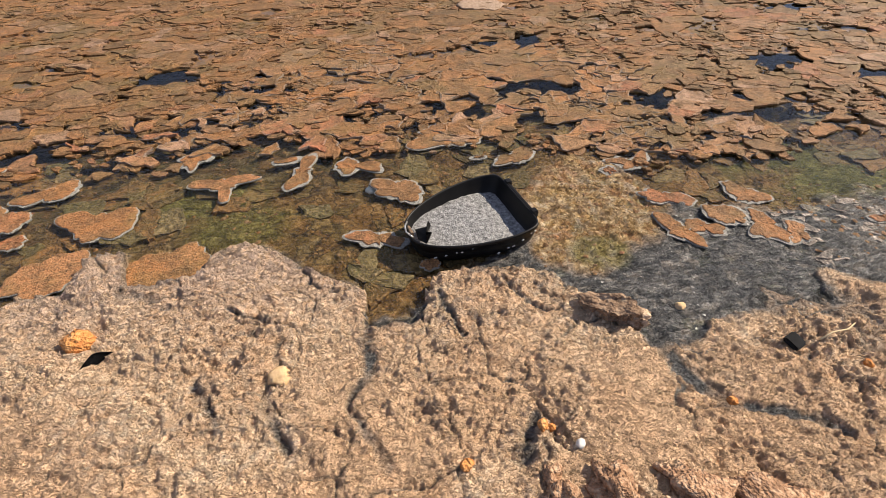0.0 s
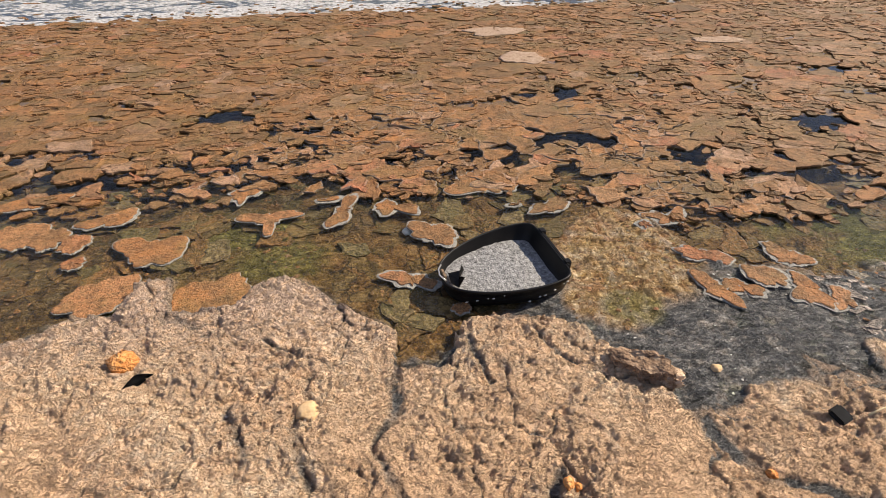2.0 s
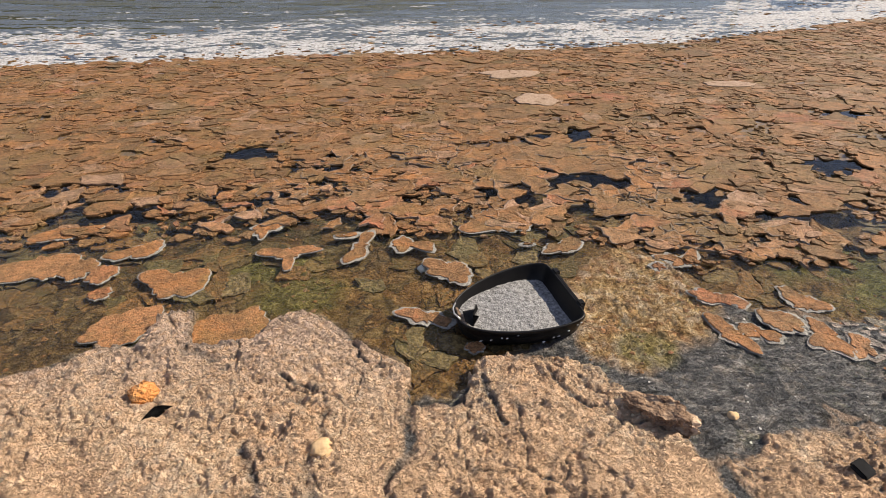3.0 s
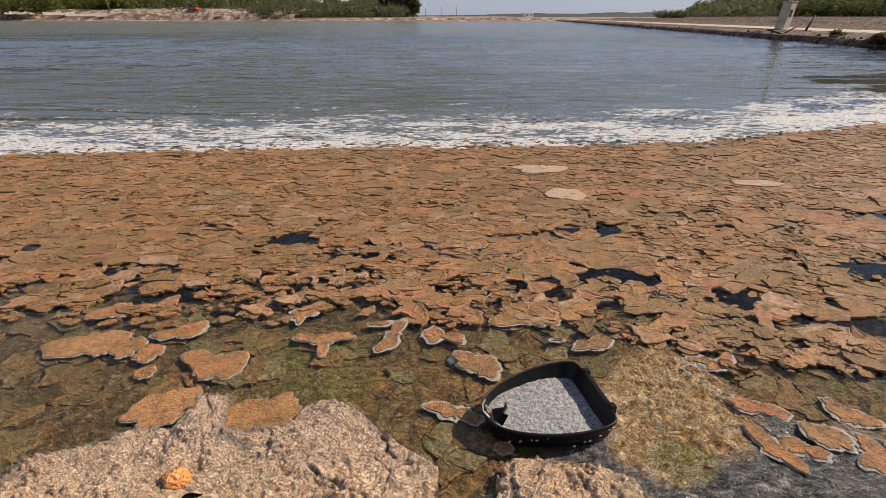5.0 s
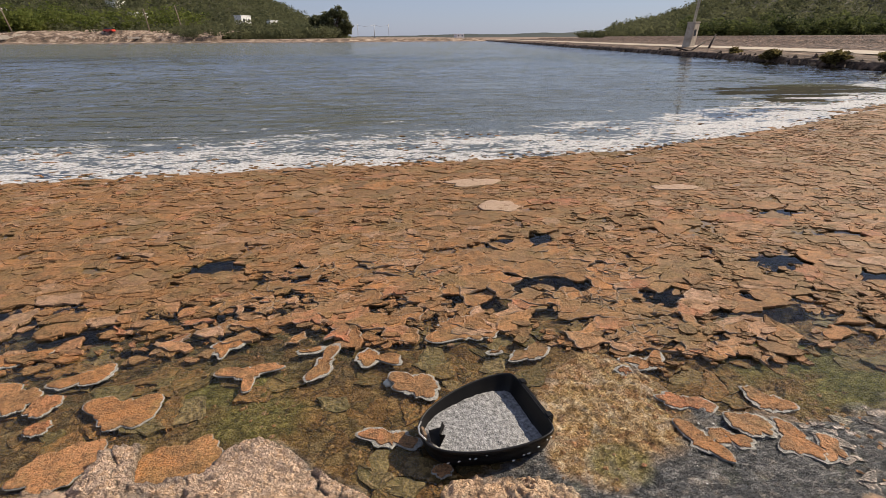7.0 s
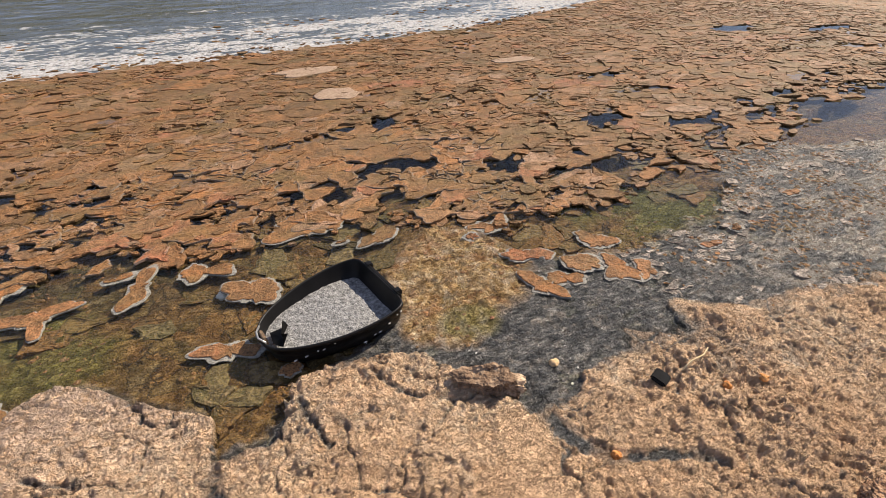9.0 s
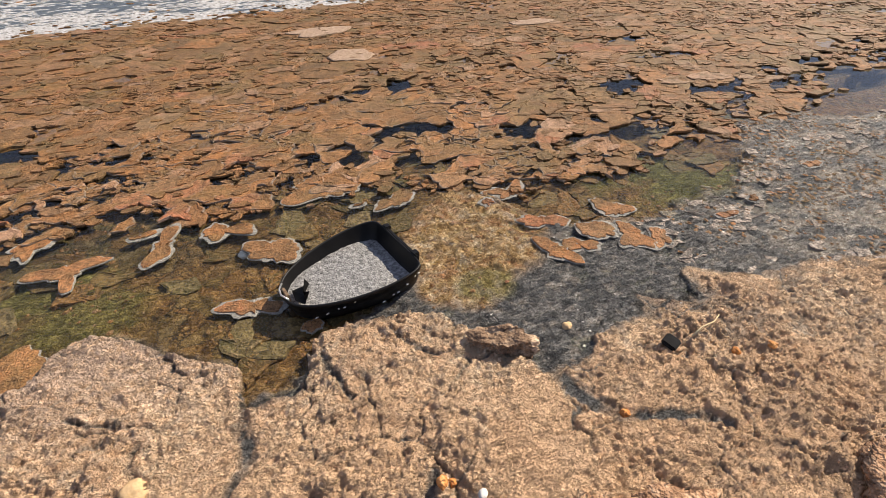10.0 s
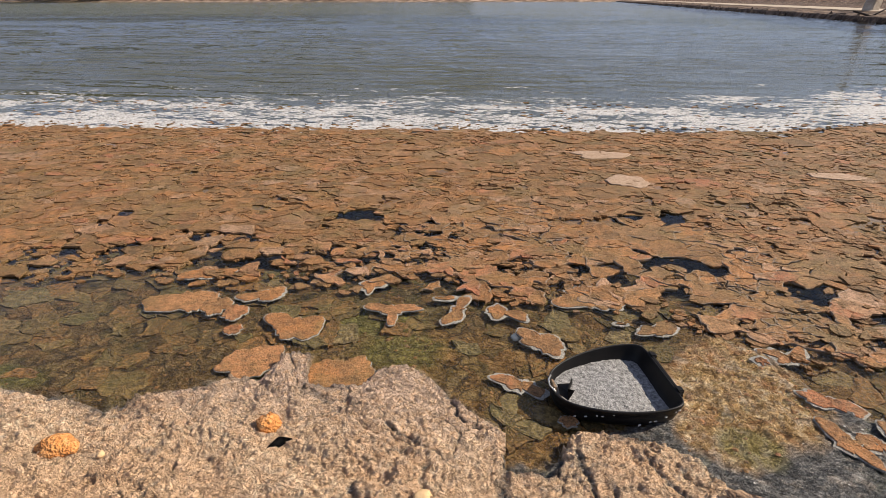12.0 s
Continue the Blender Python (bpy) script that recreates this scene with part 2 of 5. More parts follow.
def sunken_material():
    m = Nodes("sunken_crust")
    g = m.t.nodes.new("ShaderNodeNewGeometry")
    tone = m.ramp(g.outputs["Random Per Island"], (0.0, (0.21, 0.115, 0.042)), (0.3, (0.33, 0.155, 0.05)), (0.5, (0.12, 0.085, 0.032)), (0.7, (0.27, 0.165, 0.062)), (0.85, (0.26, 0.19, 0.10)), (1.0, (0.16, 0.12, 0.042)))
    c = m.mix(m.grey(m.noise(40, 6, 0.72), 0.42, 0.62, 0, 0.8), m.mix(0.75, tone, (0.03, 0.021, 0.009)), tone)
    c = m.mix(m.grey(m.noise(9, 5, 0.7, None, 0.6), 0.48, 0.6, 0, 0.6), c, m.mix(0.6, c, (0.07, 0.07, 0.022)))
    c = m.mix(m.grey(m.noise(120, 3, 0.7), 0.54, 0.70, 0, 0.5), c, (0.44, 0.29, 0.15))
    n = m.bump(m.noise(60, 4, 0.6), 0.012, 1.0)
    return m.done(c, 0.8, n, spec=0.3)


def water_material():
    m = Nodes("lake_water")
    m.t.nodes.remove(m.b)
    calm = m.attr("waves")
    n1 = m.noise(1.0, 1, 0.4, m.where((0.7, 3.4, 1), -4), 0.5)
    n2 = m.noise(1.0, 0, 0.5, m.where((5.5, 9, 1), 5), 0.6)
    n3 = m.noise(1.0, 3, 0.5, m.where((0.12, 0.2, 1), 10), 0.5)
    h = m.math("ADD", m.math("MULTIPLY", n1, 1.0), m.math("MULTIPLY", n2, 0.38))
    h = m.math("MULTIPLY", m.math("MULTIPLY", h, calm), m.grey(n3, 0.35, 0.65, 0.35, 1.0))
    normal = m.bump(h, 0.2, 1.0)
    facing = m.node("ShaderNodeLayerWeight", Blend=0.5)
    m.link(normal, facing.inputs["Normal"])
    fres = m.math("ADD", m.math("MULTIPLY", m.math("POWER", facing.outputs["Facing"], 5.0), 0.97), 0.022)
    gloss = m.node("ShaderNodeBsdfGlossy", Roughness=0.02)
    m.link(m.grey(m.attr("chop"), 0, 1, 0.02, 0.15), gloss.inputs["Roughness"])
    m.link(normal, gloss.inputs["Normal"])
    clear = m.node("ShaderNodeBsdfTransparent", Color=(0.93, 0.94, 0.88, 1))
    both = m.t.nodes.new("ShaderNodeMixShader")
    m.link(fres, both.inputs[0])
    m.link(clear.outputs[0], both.inputs[1])
    m.link(gloss.outputs[0], both.inputs[2])
    m.link(both.outputs[0], m.out.inputs["Surface"])
    return m.mat


def plain(name, color, rough=0.6, metal=0.0, vary=0.25, scale=20, bump=0.0, spec=0.5):
    m = Nodes(name)
    dark = tuple(v * (1 - vary) for v in color)
    pale = tuple(min(1, v * (1 + vary)) for v in color)
    c = m.ramp(m.noise(scale, 5, 0.65), (0.3, dark), (0.7, pale))
    n = m.bump(m.noise(scale * 4, 1, 0.5), bump, 0.8) if bump else None
    return m.done(c, rough, n, metal, spec)


def foliage(name, dark, mid, light):
    m = Nodes(name)
    g = m.t.nodes.new("ShaderNodeNewGeometry")
    c = m.ramp(g.outputs["Random Per Island"], (0.0, dark), (0.5, mid), (1.0, light))
    c = m.mix(m.grey(m.noise(0.05, 4, 0.6), 0.4, 0.62, 0, 0.8), c, m.mix(0.6, c, light))
    m.done(c, 0.8, spec=0.1)
    thin = m.t.nodes.new("ShaderNodeBsdfTranslucent")
    m.link(c, thin.inputs["Color"])
    both = m.node("ShaderNodeMixShader", Fac=0.5)
    m.link(m.b.outputs[0], both.inputs[1])
    m.link(thin.outputs[0], both.inputs[2])
    m.link(both.outputs[0], m.out.inputs["Surface"])
    return m.mat


M_GROUND = ground_material()
M_PIECE, M_REST = crust_material("algae_crust_piece", False), crust_material("algae_crust_rest", True)
M_MAT = crust_material("algae_mat", False)
M_SUNK = sunken_material()
M_SHEET = crust_material("algae_crust_sheet", True, True)
M_WATER = water_material()
M_FOAM = stony("salt_foam", ((0.38, (0.12, 0.11, 0.09)), (0.47, (0.34, 0.33, 0.32)), (0.62, (0.56, 0.56, 0.57))), 30, 0.008, 0.85)
M_BLACK = plain("black_plastic", (0.007, 0.0065, 0.0065), 0.42, 0, 0.4, 14, 0.0, 0.22)
M_RUBBER = plain("black_rubber", (0.012, 0.012, 0.013), 0.8, 0, 0.4, 30, 0.0, 0.15)
M_SPECK = plain("salt_speck", (0.62, 0.6, 0.56), 0.8)
M_TRAYMUD = stony("dried_grey_mud", ((0.36, (0.045, 0.045, 0.045)), (0.48, (0.16, 0.158, 0.158)), (0.6, (0.29, 0.287, 0.285)), (0.75, (0.48, 0.47, 0.46))), 62, 0.007)
M_RUST = plain("rusty_metal", (0.30, 0.20, 0.12), 0.55, 0.5, 0.6, 60)
M_CHROME = plain("dull_metal", (0.62, 0.60, 0.56), 0.35, 0.9, 0.3, 60)
M_ORANGE = stony("orange_stone", ((0.34, (0.36, 0.12, 0.03)), (0.5, (0.58, 0.235, 0.065)), (0.7, (0.68, 0.38, 0.16))), 40, 0.02)
M_YELLOW = stony("yellow_stone", ((0.3, (0.50, 0.33, 0.16)), (0.55, (0.58, 0.40, 0.22)), (0.8, (0.62, 0.46, 0.28))), 30, 0.003)
M_ROCK = stony("brown_rock", ((0.34, (0.06, 0.035, 0.022)), (0.5, (0.19, 0.115, 0.07)), (0.7, (0.42, 0.31, 0.21))), 30, 0.012)
M_BANKSTONE = stony("dark_bank_stone", ((0.34, (0.012, 0.009, 0.007)), (0.5, (0.045, 0.03, 0.022)), (0.7, (0.15, 0.11, 0.08))), 8, 0.02)
M_PALE = stony("pale_rock", ((0.3, (0.32, 0.21, 0.13)), (0.5, (0.50, 0.36, 0.24)), (0.8, (0.66, 0.52, 0.38))), 26, 0.012)
M_CLOD = stony("red_brown_rock", ((0.36, (0.10, 0.045, 0.022)), (0.5, (0.34, 0.185, 0.10)), (0.68, (0.60, 0.42, 0.28))), 45, 0.02)
M_DISC = stony("pale_crust", ((0.36, (0.20, 0.125, 0.075)), (0.5, (0.36, 0.25, 0.17)), (0.7, (0.50, 0.38, 0.29))), 50, 0.012)
M_WOOD = plain("weathered_wood", (0.20, 0.15, 0.11), 0.85, 0, 0.4, 8)
M_DARKWOOD = plain("wet_dark_wood", (0.045, 0.03, 0.022), 0.85, 0, 0.4, 8)
M_STRAW = plain("dry_straw", (0.62, 0.48, 0.28), 0.8)
M_CONCRETE = stony("stained_concrete", ((0.3, (0.26, 0.21, 0.16)), (0.5, (0.42, 0.36, 0.29)), (0.8, (0.55, 0.49, 0.41))), 1.6, 0.02)
M_PALEWALL = stony("pale_wall_stone", ((0.3, (0.36, 0.29, 0.22)), (0.5, (0.56, 0.48, 0.38)), (0.8, (0.70, 0.62, 0.52))), 0.8, 0.05)
M_PATH = stony("pale_gravel_path", ((0.3, (0.26, 0.205, 0.15)), (0.5, (0.37, 0.305, 0.235)), (0.8, (0.48, 0.41, 0.33))), 1.2, 0.02)
M_BANK = stony("brown_bank", ((0.36, (0.02, 0.014, 0.009)), (0.5, (0.065, 0.04, 0.026)), (0.68, (0.24, 0.165, 0.115))), 0.9, 0.3)
M_FARBANK = stony("pale_brown_bank", ((0.40, (0.04, 0.027, 0.019)), (0.5, (0.14, 0.09, 0.06)), (0.62, (0.42, 0.33, 0.25))), 0.4, 0.3)
M_FIELD = stony("reddish_field", ((0.38, (0.02, 0.014, 0.01)), (0.5, (0.075, 0.045, 0.032)), (0.66, (0.21, 0.14, 0.10))), 1.6, 0.4)
M_WHITE = plain("white_paint", (0.78, 0.77, 0.74), 0.7, 0, 0.08, 0.8)
M_GLASS = plain("dark_window", (0.03, 0.035, 0.04), 0.2)
M_RED = plain("red_paint", (0.55, 0.05, 0.03), 0.4)
M_TYRE = plain("tyre_rubber", (0.02, 0.02, 0.02), 0.8)
M_STEEL = plain("pale_steel", (0.42, 0.42, 0.42), 0.5, 0.4)
M_HILL = stony("hill_soil", ((0.3, (0.03, 0.032, 0.018)), (0.5, (0.05, 0.05, 0.028)), (0.8, (0.10, 0.085, 0.055))), 0.06, 0.5)
M_RIDGE = stony("far_ridge", ((0.3, (0.02, 0.026, 0.022)), (0.5, (0.03, 0.037, 0.03)), (0.8, (0.05, 0.055, 0.046))), 0.02, 0.5)
# pine greens lightened and greyed: distance haze put into the leaf colour
M_PINE = foliage("hazed_pine_foliage", (0.05, 0.058, 0.03), (0.085, 0.095, 0.048), (0.15, 0.15, 0.078))
M_SHRUB = foliage("shrub_foliage", (0.045, 0.06, 0.016), (0.10, 0.125, 0.03), (0.18, 0.195, 0.05))
M_WOODS = foliage("wood_foliage", (0.03, 0.042, 0.018), (0.06, 0.075, 0.028), (0.11, 0.125, 0.042))
M_SALTBUSH = foliage("salt_bush", (0.06, 0.05, 0.022), (0.125, 0.10, 0.04), (0.20, 0.165, 0.065))
M_BARK = plain("bark", (0.12, 0.09, 0.065), 0.9, 0, 0.4, 3)


# ---- mesh helpers ----
def part(name, bm, material, parent=None, label=""):
    """Links a bmesh as one mesh object, under a thing when one is given."""
    me = bpy.data.meshes.new(name)
    bm.normal_update()
    bm.to_mesh(me)
    bm.free()
    for mat in (material if isinstance(material, tuple) else (material,)):
        me.materials.append(mat)
    ob = new(name, me)
    if parent is not None:
        ob.parent = parent
    if label:
        ob["label"] = label
    return ob


def thing(name, x, y, z, turn=0.0, label="", category="", group="", kind=""):
    ob = new(name)
    ob.matrix_world = pose(x, y, z, 0, 0, turn)
    ob.empty_display_size = 0.05
    return tagged(ob, label, category, group, kind)


def mesh_np(name, verts, faces, material, smooth=True, values=None, parent=None):
    """A mesh object from arrays: vertices (n, 3), faces (m, 3 or 4), and named values per vertex."""
    me = bpy.data.meshes.new(name)
    k = faces.shape[1]
    me.vertices.add(len(verts))
    me.vertices.foreach_set("co", np.ascontiguousarray(verts, dtype=np.float32).ravel())
    me.loops.add(faces.size)
    me.loops.foreach_set("vertex_index", np.ascontiguousarray(faces, dtype=np.int32).ravel())
    me.polygons.add(len(faces))
    me.polygons.foreach_set("loop_start", np.arange(0, faces.size, k, dtype=np.int32))
    me.polygons.foreach_set("loop_total", np.full(len(faces), k, dtype=np.int32))
    me.polygons.foreach_set("use_smooth", np.full(len(faces), smooth, dtype=bool))
    for key, v in (values or {}).items():
        a = me.attributes.new(key, "FLOAT", "POINT")
        a.data.foreach_set("value", np.ascontiguousarray(v, dtype=np.float32).ravel())
    me.materials.append(material)
    me.update()
    me.validate()
    ob = new(name, me)
    if parent is not None:
        ob.parent = parent
    return ob


def grid_faces(nx, ny):
    i = np.arange(nx * ny).reshape(ny, nx)
    return np.stack([i[:-1, :-1], i[:-1, 1:], i[1:, 1:], i[1:, :-1]], -1).reshape(-1, 4)


def box(bm, x, y, z, sx, sy, sz, bevel=0.0, matrix=None):
    made = bmesh.ops.create_cube(bm, size=1)["verts"]
    bmesh.ops.scale(bm, vec=(sx, sy, sz), verts=made)
    if bevel:
        edges = list({e for v in made for e in v.link_edges})
        made = bmesh.ops.bevel(bm, geom=edges, offset=bevel, segments=2, affect="EDGES")["verts"]
    bmesh.ops.translate(bm, vec=(x, y, z), verts=made)
    if matrix is not None:
        bmesh.ops.transform(bm, matrix=matrix, verts=made)
    return bm


def tube(bm, points, radii, n=8):
    """A round bar through the points, with a radius at each; closed ends."""
    rings = []
    for k, p in enumerate(points):
        p = Vector(p)
        a, b = Vector(points[max(0, k - 1)]), Vector(points[min(len(points) - 1, k + 1)])
        q = (b - a).to_track_quat("Z", "Y")
        r = radii[k] if isinstance(radii, (list, tuple)) else radii
        rings.append([bm.verts.new(p + q @ Vector((r * math.cos(t), r * math.sin(t), 0))) for t in [2 * math.pi * j / n for j in range(n)]])
    for a, b in zip(rings, rings[1:]):
        for j in range(n):
            bm.faces.new((a[j], a[(j + 1) % n], b[(j + 1) % n], b[j])).smooth = True
    bm.faces.new(rings[0][::-1])
    bm.faces.new(rings[-1])
    return bm


def pebble(bm, sx, sy, sz, seed, rough=0.25, detail=3, facets=0.0):
    made = bmesh.ops.create_icosphere(bm, subdivisions=detail, radius=1)["verts"]
    for v in made:
        d = v.co.normalized()
        k = 1 + rough * noise.fractal(d * 1.3 + Vector((seed, 0, 0)), 0.8, 2.0, 4) + 0.25 * rough * noise.noise(d * 6 + Vector((0, seed, 0)))
        if facets:
            k *= 1 - facets * noise.cell(d * 1.7 + Vector((seed, seed, 0)))
        v.co = Vector((d.x * sx * k, d.y * sy * k, d.z * sz * k))
    for f in bm.faces:
        f.smooth = True
    return bm


# ---- the ground ----
SHORE = ((-60, 1.4), (-6, 1.3), (-2.6, 1.1), (-2.05, 1.02), (-1.78, 1.01), (-1.5, 0.97), (-1.40, 1.07), (-1.14, 1.18), (-0.98, 1.22), (-0.93, 1.36), (-0.84, 1.38), (-0.79, 1.20), (-0.58, 1.22),
         (-0.50, 1.34), (-0.40, 1.36), (-0.28, 1.30), (-0.18, 1.20), (-0.05, 1.11), (0.02, 1.06), (0.035, 0.90), (0.18, 0.91), (0.24, 0.97), (0.29, 1.07), (0.52, 1.08), (0.66, 1.05),
         (0.76, 0.93), (0.90, 0.70), (1.04, 0.68), (1.18, 0.76), (1.42, 0.83), (1.52, 0.76), (1.74, 0.86), (1.92, 0.74), (2.3, 0.70), (2.75, 0.64), (5, 0.5), (60, -4))
WATERLINE = ((-60, 0), (0.26, 0.5), (0.30, 1.06), (0.6, 1.16), (0.72, 1.5), (1.0, 1.74), (1.2, 1.66), (1.35, 1.32), (1.7, 1.2), (2.0, 1.16), (2.4, 1.27), (2.7, 1.55), (3.3, 1.85), (3.6, 1.65), (4.5, 1.3), (8, 1.0), (60, -3))
CRACKS = ((0.05, 0.92, 0.02, 0.74, 0.030), (0.02, 0.74, -0.03, 0.62, 0.024), (-0.03, 0.62, 0.07, 0.44, 0.022), (0.92, 0.74, 0.94, 0.60, 0.05), (0.94, 0.60, 1.03, 0.46, 0.035), (1.03, 0.46, 1.3, 0.34, 0.016),
          (-0.22, 0.86, -0.26, 0.70, 0.014), (-0.26, 0.70, -0.2, 0.52, 0.022), (-0.40, 1.02, -0.28, 0.94, 0.012), (0.27, 0.98, 0.34, 0.80, 0.012), (-0.19, 1.18, -0.12, 1.08, 0.008),
          (0.53, 0.98, 0.62, 0.86, 0.014), (0.47, 0.5, 0.42, 0.40, 0.024), (-0.78, 1.18, -0.66, 1.1, 0.03), (-0.45, 0.78, -0.38, 0.62, 0.018))
POOLS = ((-1.06, 2.92, 0.152, 0.094), (-0.55, 2.84, 0.088, 0.086), (-0.66, 2.66, 0.208, 0.05), (-0.4, 2.46, 0.096, 0.05), (-1.46, 2.22, 0.136, 0.072), (-1.8, 2.14, 0.144, 0.065), (1.1, 2.42, 0.24, 0.086), (1.72, 2.2, 0.176, 0.101), (2.8, 2.55, 0.272, 0.079), (2.18, 1.98, 0.272, 0.058), (3.49, 3.42, 0.128, 0.072), (1.24, 3.14, 0.08, 0.094), (0.97, 3.1, 0.128, 0.043), (0.5, 2.28, 0.08, 0.094), (4.55, 2, 0.4, 0.115), (-1.15, 2.06, 0.144, 0.05), (3.3, 2.25, 0.32, 0.072), (6.4, 4.45, 0.336, 0.144), (7.6, 3.95, 0.32, 0.101))


def shore_y(x):
    return np.interp(x, [a for a, b in SHORE], [b for a, b in SHORE])


def water_y(x):
    return np.maximum(np.interp(x, [a for a, b in WATERLINE], [b for a, b in WATERLINE]), shore_y(x))


def crack_depth(x, y):
    wx, wy = x + 0.07 * (fbm(x * 13, y * 13, 31) - 0.5), y + 0.07 * (fbm(x * 13, y * 13, 37) - 0.5)
    best = np.zeros(x.shape)
    for ax, ay, bx, by, w in CRACKS:
        t = np.clip(((wx - ax) * (bx - ax) + (wy - ay) * (by - ay)) / ((bx - ax) ** 2 + (by - ay) ** 2), 0, 1)
        best = np.maximum(best, 1 - step(0.1 * w, 1.1 * w, np.hypot(wx - ax - t * (bx - ax), wy - ay - t * (by - ay))))
    f1, f2 = cells(wx * 4.0 + 0.5 * fbm(x * 5, y * 5, 3), wy * 4.6, 12)
    weak = (1 - step(0.005, 0.035, f2 - f1)) * step(0.44, 0.56, fbm(x * 4.1, y * 4.1, 44))
    best = best * (0.55 + 0.5 * step(0.35, 0.6, fbm(x * 9, y * 9, 48)))
    return np.clip(np.maximum(best, 0.75 * weak), 0, 1)


def lay_of_land(x, y):
    """Heights of the ground and the weights of its kinds of surface."""
    near = (np.abs(x) < 9) & (y > -3) & (y < 9)
    wob = 0.045 * (fbm(x * 9, y * 9, 2) - 0.5) + 0.03 * (fbm(x * 34, y * 34, 8) - 0.5)
    wob = wob + 0.16 * (fbm(x * 5.5, y * 7, 17) - 0.5) * step(1.0, 1.5, x)
    d = shore_y(x + 1.5 * wob) - y + wob                       # inland of the slab's edge
    e = y - water_y(x - wob) + 1.6 * wob                       # out from the waterline
    slab, wet = step(-0.004, 0.010, d), step(-0.02, 0.05, e)
    flat = np.clip(1 - slab - wet, 0, 1)
    # rough crust of the slab
    f1, f2 = cells(x * 16, y * 19, 4)
    rugged = 0.6 + 0.3 * step(0.4, 0.65, fbm(x * 2.4, y * 2.4, 61)) + 0.12 * step(0.7, 1.3, x)
    fine = step(-0.5, 0.1, y) * step(2.6, 1.9, y) * step(-3.2, -2.3, x) * step(4.4, 3.0, x)
    wx = x + 0.030 * (fbm(x * 15, y * 15, 301, 3) - 0.5)
    wy = y + 0.030 * (fbm(x * 15, y * 15, 305, 3) - 0.5)
    lean = step(0.42, 0.58, fbm(x * 1.7, y * 1.7, 311, 3))
    worm = lean * np.abs(2 * vnoise((0.8 * wx - 0.6 * wy) * 28, (0.6 * wx + 0.8 * wy) * 50, 23) - 1) + (1 - lean) * np.abs(2 * vnoise((0.9 * wx + 0.44 * wy) * 26, (-0.44 * wx + 0.9 * wy) * 48, 22) - 1)
    worm2 = np.abs(2 * vnoise(wx * 62, wy * 70, 24) - 1)
    crinkle = 0.014 * worm + 0.012 * worm2 + 0.009 * vnoise(x * 105, y * 112, 26)
    level = fbm(wx * 13, wy * 16, 315, 5, 0.6) * 15
    ledges = (np.floor(level) + step(0.62, 1.0, level - np.floor(level))) / 15 - 0.5
    terr = fbm(x * 2.7, y * 3.1, 27, 6, 0.55)
    scarp = 0.012 * step(0.46, 0.475, terr) + 0.011 * step(0.55, 0.565, terr) + 0.008 * step(0.62, 0.63, terr) - 0.016
    plate = fbm(x * 6.5 + 0.3 * y, y * 7.5, 29, 6, 0.6)
    scarp = scarp * 0.8 + 0.006 * step(0.44, 0.452, plate) + 0.007 * step(0.53, 0.54, plate) + 0.005 * step(0.60, 0.61, plate) - 0.010
    rel = scarp + 0.008 * (0.5 - f1) + 0.040 * (fbm(x * 5, y * 5, 21) - 0.5) + 0.050 * ledges + crinkle - 0.011
    smooth = np.clip(blobs(x, y, ((0.72, 0.44, 0.22, 0.13), (0.85, 0.62, 0.08, 0.1), (0.6, 0.34, 0.3, 0.08)), 0.3, 71) * 2, 0, 1)
    rel, crinkle = rel * fine, crinkle * fine + 0.01 * (1 - fine)
    crack = crack_depth(x, y) * fine
    up = 0.034 + 0.02 * step(0, 0.8, d) + rel * rugged * (1 - 0.6 * smooth) - 0.015 * crack
    up = up + 0.012 * step(0.0, 0.5, -x) * step(0, 0.2, d)
    up = np.maximum(up, 0.011 + 0.35 * (crinkle - 0.01) + 0.006 * (fbm(x * 20, y * 20, 25, 3) - 0.5))
    up = up * (1 - step(1.0, 1.4, x) * (0.7 - 0.7 * step(0.0, 0.16, d)))
    # mud flats and lake bed
    lump = fbm(x * 11, y * 11, 40) - 0.5
    lump2 = (fbm(x * 38, y * 38, 45, 3) - 0.5) * fine
    mudz = 0.006 + 0.022 * lump + 0.014 * lump2
    bedz = -0.013 + 0.030 * lump + 0.012 * lump2 - 0.014 * step(0.05, 0.5, e) - 0.06 * step(1.95, 2.5, y) - 0.5 * step(5.2, 10, y)
    gap = step(-0.035, -0.006, d) * step(0.006, -0.002, d) * step(0.38, 0.55, fbm(x * 7, y * 7, 57))
    pool = step(-0.1, 0.4, blobs(x, y, POOLS, 0.3, 51, 6))
    bedz = bedz - 0.10 * pool - 0.03 * gap
    knob = fbm(x * 14, y * 14, 47, 5, 0.6) * 12
    mudz = mudz + fine * step(0.7, 0.9, x) * step(1.5, 1.2, x) * step(0.95, 1.15, y) * (0.004 * (np.floor(knob) + step(0.6, 1, knob - np.floor(knob))) - 0.022)
    z = slab * up + flat * mudz + np.clip(wet - slab, 0, 1) * bedz
    far = np.hypot(x, y)
    dike = 21.0 + 0.08 * (y - 23.7)
    shoreland = np.maximum(step(190, 196, y), step(1.5, 4.5, x - dike))
    z = np.where(far > 9, np.where(y < shore_y(x), 0.06, z), z)
    z = z * (1 - shoreland) + 0.35 * shoreland
    # kinds of surface
    brown = np.clip(blobs(x, y, ((0.98, 1.42, 0.36, 0.36), (0.85, 1.15, 0.2, 0.18), (1.25, 1.7, 0.2, 0.12)), 0.25, 81) * 4, 0, 1)
    bed = np.clip(wet + flat * brown, 0, 1) * (1 - slab)
    ochre = brown * flat
